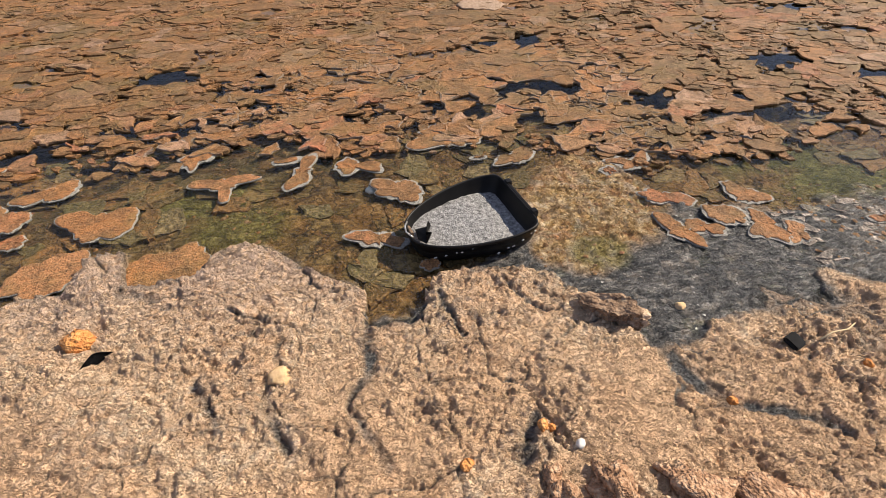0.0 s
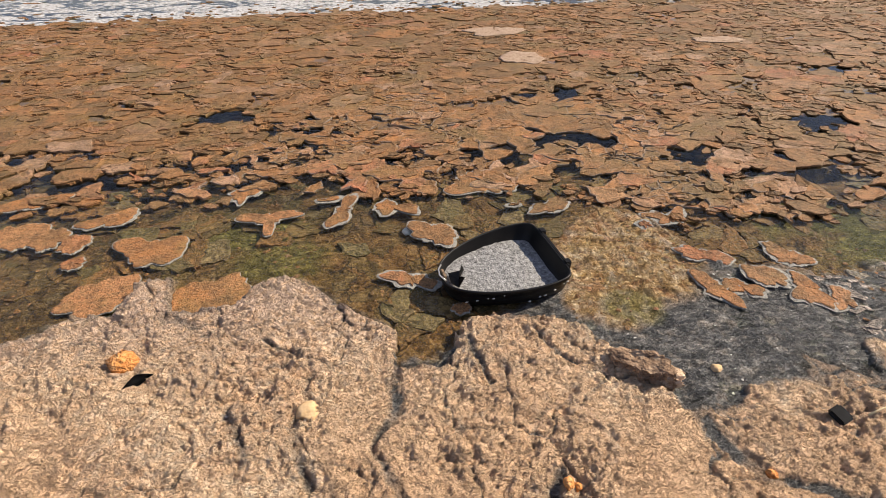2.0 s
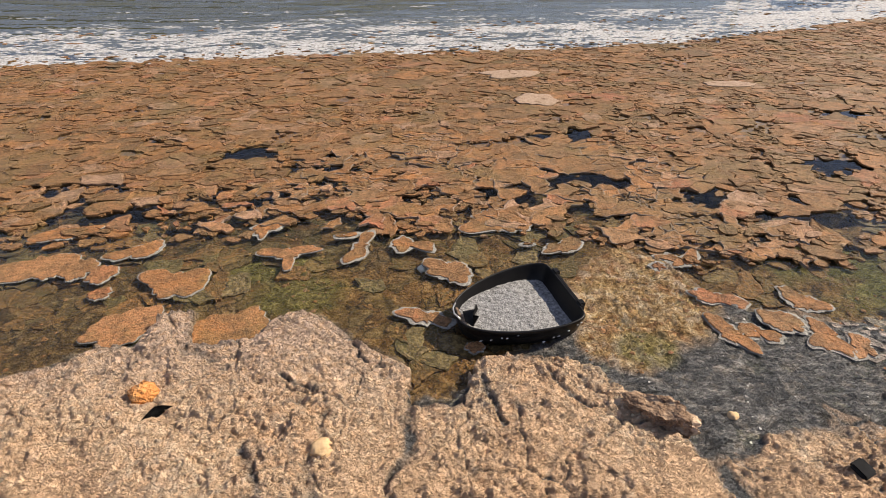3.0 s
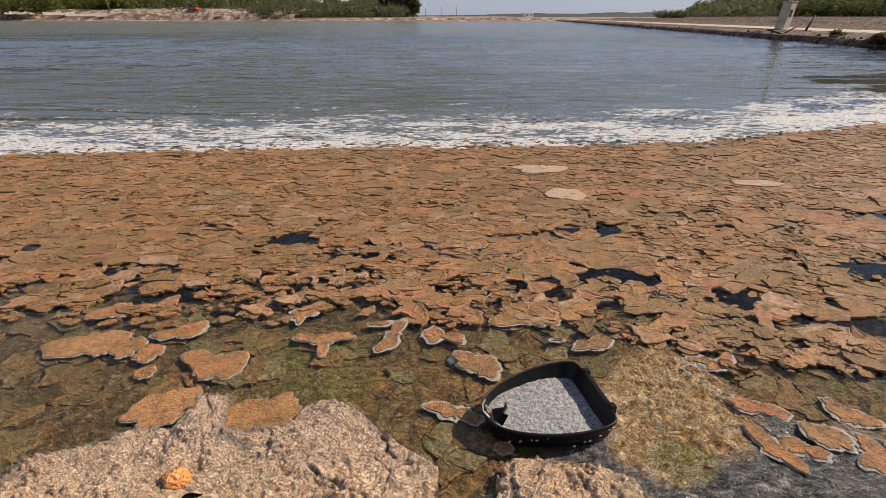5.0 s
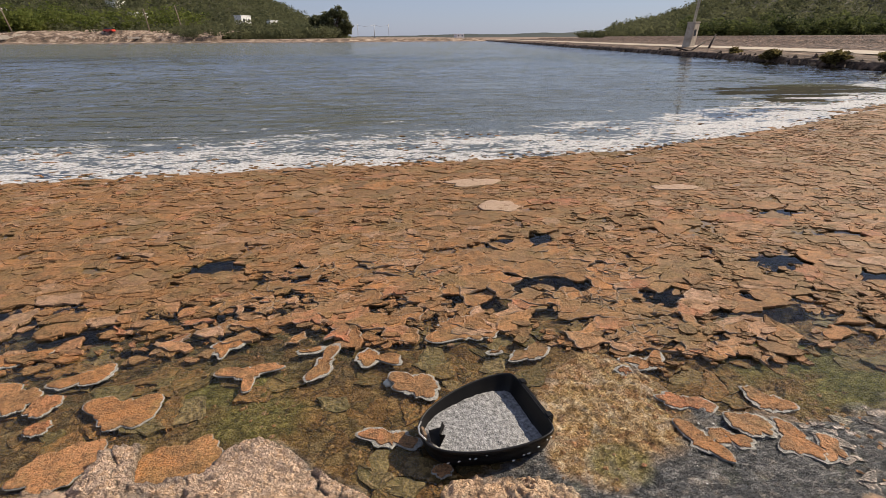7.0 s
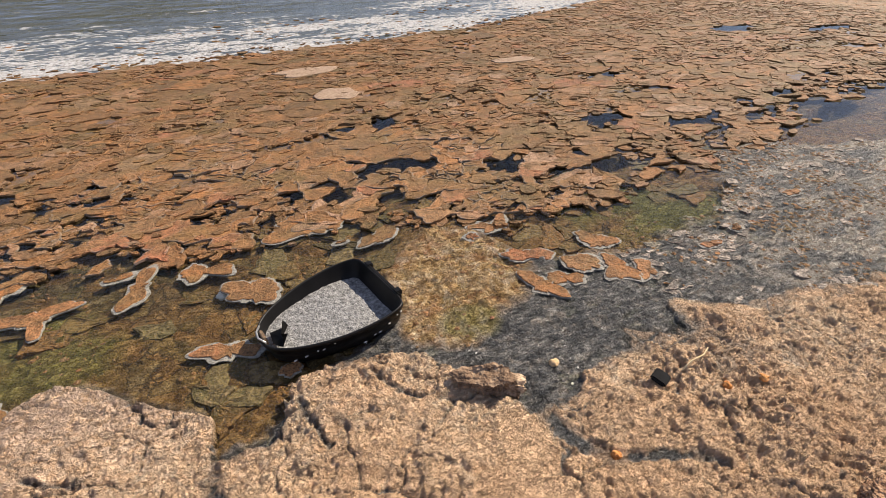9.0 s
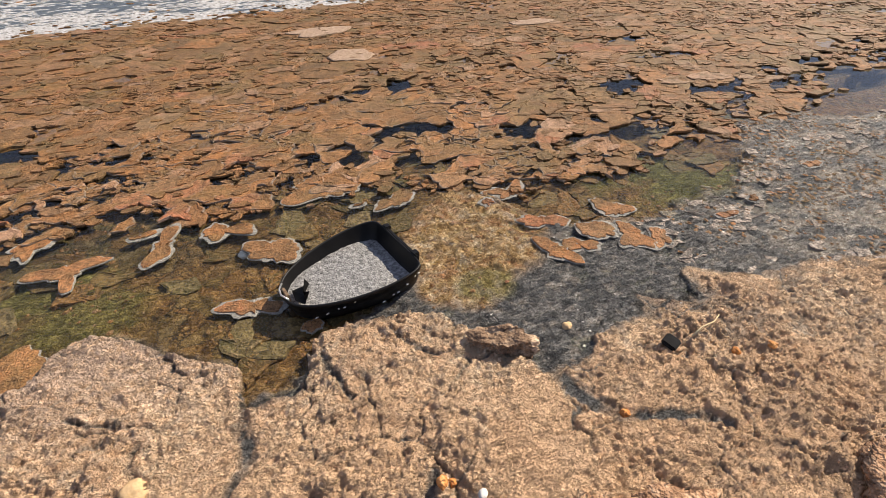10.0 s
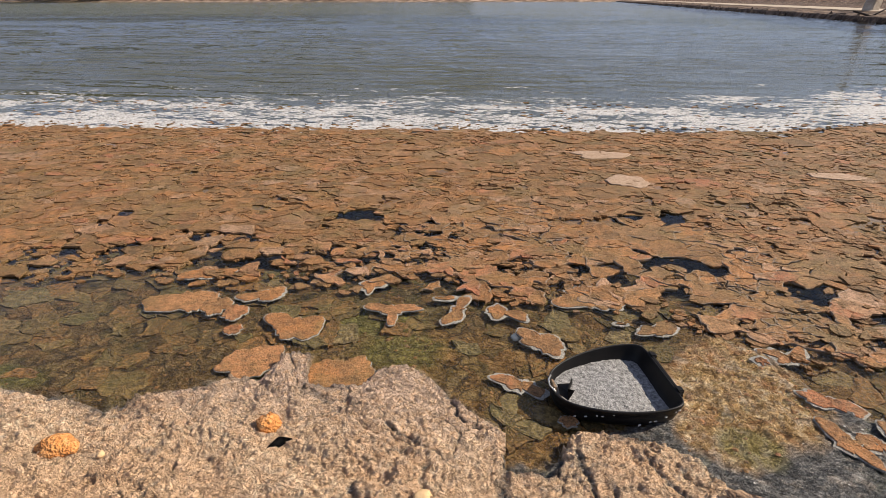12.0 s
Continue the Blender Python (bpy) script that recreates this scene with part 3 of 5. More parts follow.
    shade = step(1.5, 2.1, y) * step(0.3, -0.2, np.abs(x + 0.9) - 0.9) + step(1.9, 2.3, y) + step(-0.4, -1.0, x) * 0.6
    murk = np.clip(wet * shade, 0, 1)
    mud = np.clip(flat * (1 - brown), 0, 1) + crack * slab * 0.9
    mud = mud + slab * fine * step(0.020, 0.012, up) * step(0.40, 0.52, fbm(x * 6, y * 6, 93)) * 0.55
    mud = np.clip(mud + slab * step(0.05, 0.0, d) * step(0.42, 0.58, fbm(x * 8, y * 8, 91)) * 0.6, 0, 1)
    weed = np.clip(blobs(x, y, ((-0.42, 1.5, 0.26, 0.16), (-0.62, 1.7, 0.3, 0.14), (-0.98, 1.30, 0.1, 0.1), (0.92, 1.10, 0.13, 0.1), (2.2, 1.38, 0.42, 0.17), (2.0, 1.62, 0.45, 0.22), (-2.2, 1.12, 0.3, 0.08)), 0.4, 95) * 2.0, 0, 0.72 + 0.23 * step(1.3, 1.6, x)) * (1 - slab)
    # real salt; the extra past x = 1.75 also paints the mud's bright wet sheen
    salt = step(0.56 - 0.1 * brown, 0.68 - 0.06 * brown, fbm(x * 24, y * 24, 97, 5, 0.65)) * (flat * (0.4 - 0.2 * brown)) + step(1.75, 2.5, x + 0.5 * lump) * flat * step(0.44, 0.62, fbm(x * 9, y * 13, 99, 5, 0.65)) * 0.75
    # pools and lake bed; gap paints the wet undercut's darkness along the slab's edge
    deep = np.clip(np.maximum(np.maximum(pool * wet, 0.8 * gap), step(5.0, 6.0, y)) * (1 - shoreland), 0, 1)
    rose = slab * step(0.8, 1.25, y) * step(0.25, -0.1, x)
    earth = np.clip(smooth + 0.95 * step(1.05, 0.5, y) * step(0.36, 0.55, fbm(x * 3, y * 3, 103)), 0, 1)
    lake = step(4.8, 5.8, y - 0.25 * np.clip(x, 0, 20)) * (1 - shoreland) * (y > shore_y(x) + 0.5)
    land = np.maximum(shoreland, step(12, 30, far) * (y < shore_y(x)))
    return z, dict(bed=bed, ochre=ochre, murk=murk, mud=mud, weed=weed, salt=np.clip(salt, 0, 1), deep=deep, rose=rose, earth=earth, land=land, lake=lake)


def spread(a, b, fine, out, ratio):
    """Even steps from a to b, then steps that grow outwards to +-out."""
    mid = list(np.arange(a, b, fine))
    up, lo, s = [b], [a], fine
    while up[-1] < out:
        s *= ratio
        up.append(up[-1] + s)
    s = fine
    while lo[-1] > -out:
        s *= ratio
        lo.append(lo[-1] - s)
    return np.array(lo[:0:-1] + mid + up)


GX, GY = spread(-1.9, 2.6, 0.0050, 2500, 1.11), spread(0.18, 1.42, 0.0047, 2500, 1.075)
gx, gy = np.meshgrid(GX, GY)
gz, kinds = lay_of_land(gx, gy)
ground = mesh_np("ground", np.stack([gx, gy, gz], -1).reshape(-1, 3), grid_faces(len(GX), len(GY)), M_GROUND, True, kinds)
tagged(ground, "sunlit rough salt-crusted shore, grey mud and shallow lake bed", "ground", kind="structure")


def ground_z(x, y):
    return float(lay_of_land(np.array([[x]]), np.array([[y]]))[0][0, 0])


# ---- the water ----
u = np.arange(-2.6, 2.6, 0.021)
wxs = np.concatenate([(-2600, -400, -90, -45), 3.5 * np.sinh(u), (45, 90, 400, 2600)])
wys = np.concatenate([(-8, 0.3, 2, 4, 5.2), 6.0 * np.exp(np.arange(0, 2.1, 0.0058)), (60, 80, 110, 150, 200)])
wx, wy = np.meshgrid(wxs, wys)
bend = 1.5 * vnoise(wx * 0.22 + 3, wy * 0.22, 401) + 0.45 * vnoise(wx * 0.7, wy * 0.9, 403)
calm = np.clip(blobs(wx, wy, ((13.3, 13.6, 2.4, 0.9),), 0.3, 231, 0.8) * 3, 0, 1)
reach = step(6.3, 8.6, wy - 0.3 * np.clip(wx, 0, 12)) * step(60, 30, wy) * (1 - calm)
swell = np.zeros(wx.shape)
for wave_long, high, slant, seed in ((0.62, 1.0, 0.03, 411), (0.44, 0.9, -0.05, 415), (1.1, 0.8, 0.08, 419)):
    phase = 2 * math.pi * (wy / wave_long + bend * (0.9 if wave_long < 1 else 0.6) + slant * wx + 0.8 * vnoise(wx * 0.4, wy * 0.6, seed))
    patch = 0.35 + 0.65 * step(0.34, 0.60, fbm(wx * 0.35, wy * 0.45, seed + 1, 3))
    swell += high * wave_long * patch * (np.sin(phase) - 0.38 * np.sin(2 * phase))
swell *= 0.027 * reach * (0.42 + 0.58 * step(4, -3, wx)) * np.clip(wy / 10, 0.5, 1.3)
waves = step(6.0, 9.5, wy - 0.2 * np.clip(wx, 0, 14)) * (0.14 + 0.14 * step(6, -4, wx) + 0.34 * step(11, 35, wy)) * (1 - calm) + 0.03
water = mesh_np("water", np.stack([wx, wy, swell], -1).reshape(-1, 3), grid_faces(len(wxs), len(wys)), M_WATER, True, dict(waves=waves, chop=step(10, 60, wy) * (1 - calm)))
tagged(water, "grey-green rippled lake water, clear in the shallows", "water", kind="structure")

# ---- foam along the edge of the crust ----
FOAM_LINE = ((-30, 5.0), (-5.3, 5.70), (-2.6, 5.95), (0, 6.2), (1.6, 6.22), (2.9, 6.4), (5, 7.1), (7, 7.85), (9, 8.95), (11.4, 9.95), (12.4, 10.7), (16, 12.7), (20, 15.5), (24, 17))


def foam_y(x):
    return np.interp(x, [a for a, b in FOAM_LINE], [b for a, b in FOAM_LINE])


def foam_band(x0, x1, stepx, stepy, name):
    xs, vs = np.arange(x0, x1, stepx), np.arange(-1.0, 2.6, stepy)
    x, v = np.meshgrid(xs, vs)
    grow = 1 + np.clip(x - 6, 0, 30) * 0.02
    y = foam_y(x) + v * grow
    streak = 0.36 * fbm(x * 2.6 + 1.2 * y, y * 8, 201, 5, 0.6) + 0.34 * fbm(x * 8 + 4 * y, y * 26, 211, 3, 0.7) + 0.30 * vnoise(x * 17 - 7 * y, y * 44, 215)
    patch = fbm(x * 0.9, y * 2.2, 221, 3)
    dens = np.where(v < 0, step(-0.95, -0.5, v), 1 - 0.3 * step(0.5, 1.1, v) - 0.7 * step(1.1, 2.0, v)) * 0.93
    dens = dens * (1 - 0.25 * step(0.28, 0.42, v) * step(0.8, 0.6, v)) + 0.12 * np.clip(x / 8, -1, 1) * step(0.5, 1.2, v) * step(2.4, 1.6, v)
    h = streak + 0.36 * (patch - 0.5) - (0.74 - 0.24 * dens)
    z = np.clip(h, -0.05, 0.07) * 0.05 + 0.0012
    keep = z > 0.0
    q = keep[:-1, :-1] | keep[:-1, 1:] | keep[1:, 1:] | keep[1:, :-1]
    f = grid_faces(len(xs), len(vs))[q.ravel()]
    used, back = np.unique(f, return_inverse=True)
    p = np.stack([x, y, z], -1).reshape(-1, 3)[used]
    ob = mesh_np(name, p, back.reshape(-1, 4), M_FOAM, True)
    return tagged(ob, "white salt foam drifted along the lake's edge", "foam", kind="stuff")


foam_band(-9, 10, 0.017, 0.0085, "foam")
foam_band(10, 23.5, 0.06, 0.03, "foam")


# small weed strips; the large dark patch paints the hill's reflection in calm water
M_WEED_REFLECTION = stony("dark_weed_and_reflection", ((0.36, (0.008, 0.008, 0.004)), (0.5, (0.018, 0.016, 0.007)), (0.7, (0.045, 0.038, 0.018))), 5, 0.02)
M_WEED_REFLECTION.node_tree.nodes["Principled BSDF"].inputs["Specular IOR Level"].default_value = 0.05
xs, ys = np.arange(9, 20, 0.07), np.arange(8.5, 18, 0.06)
x, y = np.meshgrid(xs, ys)
h = blobs(x, y, ((9.6, 10.5, 0.9, 0.22), (10.9, 11.3, 1.1, 0.25), (12.3, 12.2, 1.0, 0.22), (8.9, 10.9, 0.6, 0.15), (11.6, 12.6, 2.6, 0.9)), 0.5, 231, 2.0)
z = np.clip(h, -0.3, 0.4) * 0.02 + 0.004
keep = z > 0.001
q = keep[:-1, :-1] | keep[:-1, 1:] | keep[1:, 1:] | keep[1:, :-1]
f = grid_faces(len(xs), len(ys))[q.ravel()]
used, back = np.unique(f, return_inverse=True)
tagged(mesh_np("lake_weed", np.stack([x, y, z], -1).reshape(-1, 3)[used], back.reshape(-1, 4), M_WEED_REFLECTION, True), "dark olive weed floating at the lake surface", "weed", kind="stuff")

# ---- the floating crust ----
def flake_mesh(rx, ry, seed, n=30, thick=0.008, rim=0.5, lobed=0.3, curl=0.006, band=0.92):
    """A flat ragged cake of dried algae: vertices, faces, and how much of each vertex is pale rim."""
    r = np.random.RandomState(seed)
    t = np.arange(n) * 2 * math.pi / n
    rad = np.ones(n)
    for k in range(2, 10):
        rad += lobed / k * r.uniform(-1, 1) * np.cos(k * t + r.uniform(0, 6.3))
    corner = r.randint(3, 6)
    rad *= 1 + 0.14 * np.abs(((t * corner / (2 * math.pi) + r.uniform(0, 1)) % 1) - 0.5) * 2 * r.choice((-1, 1))
    rad += r.uniform(-0.075, 0.075, n)
    rad = np.clip(rad, 0.35, 1.7)
    rings, heights, pale = (0.0, 0.5, band, 1.0, 0.97), (0.0, 0.0, 0.002, 0.0, -1.0), (0, 0, 0, 1, 1)
    vs, vals = [(0, 0, thick)], [0.0]
    wave = curl * np.sin(t * r.randint(1, 4) + r.uniform(0, 6))
    for f, hgt, p in zip(rings[1:], heights[1:], pale[1:]):
        for j in range(n):
            zz = thick + hgt * (1 if hgt > -0.5 else thick * 1.5) + wave[j] * f * f + (r.uniform(-1, 1) * 0.0022 if hgt > -0.5 else 0)
            vs.append((rx * rad[j] * f * math.cos(t[j]), ry * rad[j] * f * math.sin(t[j]), zz))
            vals.append(p * rim)
    fs = [(0, 1 + j, 1 + (j + 1) % n) for j in range(n)]
    for k in range(3):
        a, b = 1 + k * n, 1 + (k + 1) * n
        for j in range(n):
            i = (j + 1) % n
            fs += [(a + j, b + j, b + i), (a + j, b + i, a + i)]
    return np.array(vs), np.array(fs), np.array(vals)


def mat_mesh(lobes, seed, width=0.010, thick=0.005, n=110):
    """A ragged mat of dried algae over a union of ellipses (x, y, rx, ry), with a thin wet skirt of that width round it."""
    r = np.random.RandomState(seed)
    t = np.arange(n) * 2 * math.pi / n
    rad = np.full(n, 0.012)
    for x, y, rx, ry in lobes:
        for s in np.linspace(0.01, 0.45, 111):                # how far out the ray stays inside the lobe
            inside = ((s * np.cos(t) - x) / rx) ** 2 + ((s * np.sin(t) - y) / ry) ** 2 < 1
            rad = np.where(inside, np.maximum(rad, s), rad)
    ring = np.stack([np.cos(t), np.sin(t)], 1)
    rough = 0.5 * (fbm(ring[:, 0] * 2.2 + seed, ring[:, 1] * 2.2, seed, 2) - 0.5) + 0.5 * (fbm(ring[:, 0] * 6 + seed, ring[:, 1] * 6, seed + 3, 3, 0.7) - 0.5)
    rad = rad * (1 + rough)
    rad = 0.4 * rad + 0.3 * (np.roll(rad, 1) + np.roll(rad, -1))
    rad = 0.5 * rad + 0.25 * (np.roll(rad, 1) + np.roll(rad, -1)) + r.uniform(-0.0012, 0.0012, n)
    skirt = width * (0.25 + 1.5 * vnoise(ring[:, 0] * 3 + seed, ring[:, 1] * 3, seed + 7))
    inner = np.maximum(rad - skirt, rad * 0.45)
    vs, vals = [np.array([(0, 0, thick)])], [np.zeros(1)]
    for k, (radius, z, pale) in enumerate(((inner * 0.5, thick, 0), (inner * 0.92, thick + 0.002, 0), (inner - 0.0005, thick, 0), (inner, 0.0026, 1), (rad, 0.0014, 1), (rad * 0.99, -0.004, 1))):
        vs.append(np.concatenate([ring * radius[:, None], np.full((n, 1), z) + r.uniform(-0.0008, 0.0008, (n, 1))], 1))
        vals.append(np.full(n, pale, float))
    j = np.arange(n)
    i = (j + 1) % n
    f = [np.stack([np.zeros(n, int), 1 + j, 1 + i], 1)]
    for k in range(5):
        a, b = 1 + k * n, 1 + (k + 1) * n
        f += [np.stack([a + j, b + j, b + i], 1), np.stack([a + j, b + i, a + i], 1)]
    return np.concatenate(vs), np.concatenate(f), np.concatenate(vals)


# single mats that lie apart in the shallows: x, y, width of the pale skirt, seed, lobes (x, y, rx, ry)
MATS = (
    (-0.556, 1.770, 0.006, 3, ((0, 0, 0.07, 0.05), (-0.085, 0.02, 0.07, 0.035), (0.09, 0.035, 0.075, 0.03), (0.02, -0.09, 0.03, 0.075))),
    (-1.017, 1.578, 0.005, 12, ((0.03, -0.01, 0.115, 0.09), (-0.09, 0.05, 0.06, 0.05), (0.09, 0.06, 0.05, 0.05))),
    (-1.117, 1.311, 0.003, 14, ((0, 0, 0.12, 0.10), (0.06, 0.05, 0.09, 0.08))),
    (-0.688, 1.290, 0.003, 15, ((0, 0, 0.14, 0.085), (0.08, 0.03, 0.08, 0.09), (-0.06, -0.05, 0.06, 0.06))),
    (-1.640, 1.728, 0.004, 31, ((0, 0, 0.14, 0.10), (-0.1, -0.03, 0.12, 0.09))),
    (-1.482, 1.697, 0.004, 18, ((0, 0, 0.075, 0.085),)),
    (-1.357, 1.655, 0.005, 19, ((0, 0, 0.065, 0.075), (0.03, 0.02, 0.05, 0.05))),
    (-1.721, 2.000, 0.008, 21, ((0, 0, 0.11, 0.06), (-0.09, -0.04, 0.06, 0.04), (0.1, 0.04, 0.06, 0.03))),
    (-1.275, 1.821, 0.010, 22, ((0, 0, 0.09, 0.055), (0.07, 0.05, 0.06, 0.05), (-0.08, -0.03, 0.05, 0.04))),
    (-0.706, 2.011, 0.012, 23, ((0, 0, 0.08, 0.05), (0.06, 0.04, 0.06, 0.03), (-0.03, -0.07, 0.04, 0.05))),
    (-1.293, 1.522, 0.003, 24, ((0, 0, 0.05, 0.045),)),
    (-0.212, 1.815, 0.016, 5, ((0, -0.02, 0.045, 0.08), (0.02, 0.09, 0.04, 0.055), (-0.04, -0.09, 0.045, 0.03))),
    (-0.300, 1.905, 0.018, 6, ((0, 0, 0.075, 0.022), (0.05, 0.02, 0.04, 0.02))),
    (0.020, 1.820, 0.013, 8, ((-0.03, 0.0, 0.065, 0.075), (0.07, -0.01, 0.06, 0.035), (0.12, -0.04, 0.025, 0.05))),
    (0.216, 1.605, 0.012, 9, ((0.0, 0, 0.105, 0.075), (-0.08, 0.07, 0.05, 0.05), (0.03, -0.07, 0.05, 0.04))),
    (0.100, 1.310, 0.014, 27, ((0, 0, 0.075, 0.042), (-0.07, 0.035, 0.05, 0.03), (0.08, -0.03, 0.05, 0.03))),
    (0.279, 1.146, 0.004, 28, ((0, 0, 0.04, 0.03),)),
    (0.500, 2.022, 0.009, 51, ((0, 0, 0.19, 0.12), (-0.13, -0.07, 0.07, 0.05), (0.13, 0.05, 0.09, 0.09))),
    (0.768, 1.756, 0.012, 33, ((0, 0, 0.10, 0.045), (0.06, 0.04, 0.06, 0.035), (-0.07, -0.01, 0.05, 0.03))),
    (0.605, 1.793, 0.025, 34, ((0, 0, 0.04, 0.022),)),
    (1.299, 1.621, 0.018, 56, ((0, 0, 0.08, 0.05), (-0.06, 0.04, 0.05, 0.03), (0.08, 0.05, 0.03, 0.045))),
    (1.170, 1.585, 0.018, 57, ((0, 0, 0.05, 0.04),)),
    (1.320, 1.359, 0.009, 35, ((0, 0, 0.09, 0.04), (-0.06, 0.04, 0.06, 0.03), (0.07, -0.03, 0.05, 0.04))),
    (1.684, 1.318, 0.014, 48, ((0, 0, 0.075, 0.055), (-0.04, 0.06, 0.04, 0.05), (0.07, -0.02, 0.04, 0.04))),
    (1.262, 1.160, 0.008, 36, ((0, 0, 0.05, 0.06), (-0.02, 0.06, 0.035, 0.05), (0.04, -0.06, 0.035, 0.04))),
    (1.380, 1.165, 0.013, 39, ((-0.02, 0.01, 0.06, 0.05), (0.05, -0.03, 0.055, 0.04))),
    (1.514, 1.202, 0.014, 42, ((0, 0, 0.09, 0.065), (-0.06, 0.03, 0.05, 0.05))),
    (1.625, 1.150, 0.011, 44, ((0, 0, 0.055, 0.08), (-0.05, -0.07, 0.05, 0.05), (0.02, -0.09, 0.04, 0.04))),
    (1.725, 1.065, 0.012, 45, ((0, 0, 0.045, 0.05), (0.02, 0.05, 0.045, 0.04), (-0.04, -0.03, 0.03, 0.03))),
    (2.120, 1.080, 0.010, 58, ((0, 0, 0.075, 0.028),)),
    (2.350, 1.737, 0.020, 60, ((0, 0, 0.05, 0.022),)),
    (2.330, 1.130, 0.012, 62, ((0, 0, 0.035, 0.03),)),
    (2.900, 1.250, 0.012, 63, ((0, 0, 0.075, 0.035),)),
)
for cx, cy, width, seed, lobes in MATS:
    v, f, val = mat_mesh(lobes, seed, width)
    ob = mesh_np("algae_mat", v, f, M_MAT, False, dict(rim=val))
    lie = lay_of_land(np.array([[cx - 0.04, cx, cx + 0.04]]), np.array([[cy, cy - 0.02, cy + 0.02]]))[0].max()
    ob.matrix_world = pose(cx, cy, max(0.002, lie + 0.001))
    tagged(ob, "ragged orange-brown mat of dried algae with a pale rim" if width > 0.007 else "ragged orange-brown mat of dried algae in the shallows", "algae mat", "mats lying apart in the shallows")

crust = thing("algae_crust", 0.5, 3.5, 0, 0, "broken sheet of orange-brown dried algae floating on the lake", "algae crust", kind="structure")
rng = np.random.RandomState(7)


def scatter(n, x0, x1, y0, y1):
    return rng.uniform(x0, x1, n), rng.uniform(y0, y1, n)


def inner_y(x):
    """The near edge of the closed crust."""
    return np.interp(x, (-9, -3, -2.0, -1.3, -0.9, -0.3, 0.4, 1.1, 1.4, 2.0, 2.3, 2.9, 3.6, 5, 9), (1.6, 2.0, 2.1, 2.2, 2.15, 2.2, 2.1, 2.0, 1.74, 1.74, 1.92, 1.85, 1.95, 2.3, 2.6))


def voronoi(seeds, reach):
    """Plan of the cell round each of the seeds, as rings of corners; reach: no cell goes further out."""
    grid = {}
    for k, (a, b) in enumerate(seeds):
        grid.setdefault((int(a // reach), int(b // reach)), []).append(k)
    cells_out = []
    for a, b in seeds:
        near = []
        ia, ib = int(a // reach), int(b // reach)
        for da in (-1, 0, 1):
            for db in (-1, 0, 1):
                near += [seeds[k] for k in grid.get((ia + da, ib + db), ())]
        near = sorted(((p - a) ** 2 + (q - b) ** 2, p, q) for p, q in near)[1:18]
        ring = [(a + reach * 0.6 * math.cos(t * math.pi / 4), b + reach * 0.6 * math.sin(t * math.pi / 4)) for t in range(8)]
        for d2, p, q in near:
            nx, ny = p - a, q - b
            lim = 0.5 * d2
            if all((u - a) * nx + (v - b) * ny <= lim for u, v in ring):
                continue
            cutring = []
            for (u0, v0), (u1, v1) in zip(ring, ring[1:] + ring[:1]):
                s0, s1 = (u0 - a) * nx + (v0 - b) * ny - lim, (u1 - a) * nx + (v1 - b) * ny - lim
                if s0 <= 0:
                    cutring.append((u0, v0))
                if (s0 < 0) != (s1 < 0) and s0 != s1:
                    w = s0 / (s0 - s1)
                    cutring.append((u0 + (u1 - u0) * w, v0 + (v1 - v0) * w))
            ring = cutring
        cells_out.append(ring)
    return cells_out


def plate_rings(seeds, reach, squash, unit, ragged, gap, seed):
    """Ragged outlines of broken plates that fit together, each an (n, 2) array; squash: depth over width."""
    r = np.random.RandomState(seed)
    rings = []
    for ring in voronoi([(a, b / squash) for a, b in seeds], reach):
        pts = []
        for (u0, v0), (u1, v1) in zip(ring, ring[1:] + ring[:1]):
            n = max(1, int(round(math.hypot(u1 - u0, (v1 - v0) * squash) / unit)))
            pts += [(u0 + (u1 - u0) * k / n, (v0 + (v1 - v0) * k / n) * squash) for k in range(n)]
        rings.append(np.array(pts))
    sizes = [len(p) for p in rings]
    p = np.concatenate(rings)
    q = p.copy()
    for freq, amp in ((4.0, 1.0), (11.0, 0.6), (30.0, 0.42), (70.0, 0.24)):
        q[:, 0] += ragged * amp * 2 * (vnoise(p[:, 0] * freq, p[:, 1] * freq, seed + 1) - 0.5)
        q[:, 1] += ragged * amp * 1.4 * (vnoise(p[:, 0] * freq, p[:, 1] * freq, seed + 2) - 0.5)
    out, k = [], 0
    for n in sizes:
        ring = q[k:k + n]
        k += n
        mid = ring.mean(0)
        d = ring - mid
        ln = np.hypot(d[:, 0], d[:, 1]) + 1e-6
        pull = gap * (0.1 + 3.2 * vnoise(ring[:, 0] * 9, ring[:, 1] * 9, seed + 5) ** 3) + r.uniform(-0.012, 0.002)
        out.append(mid + d * np.clip(1 - pull / ln, 0.3, 1.15)[:, None])
    return out


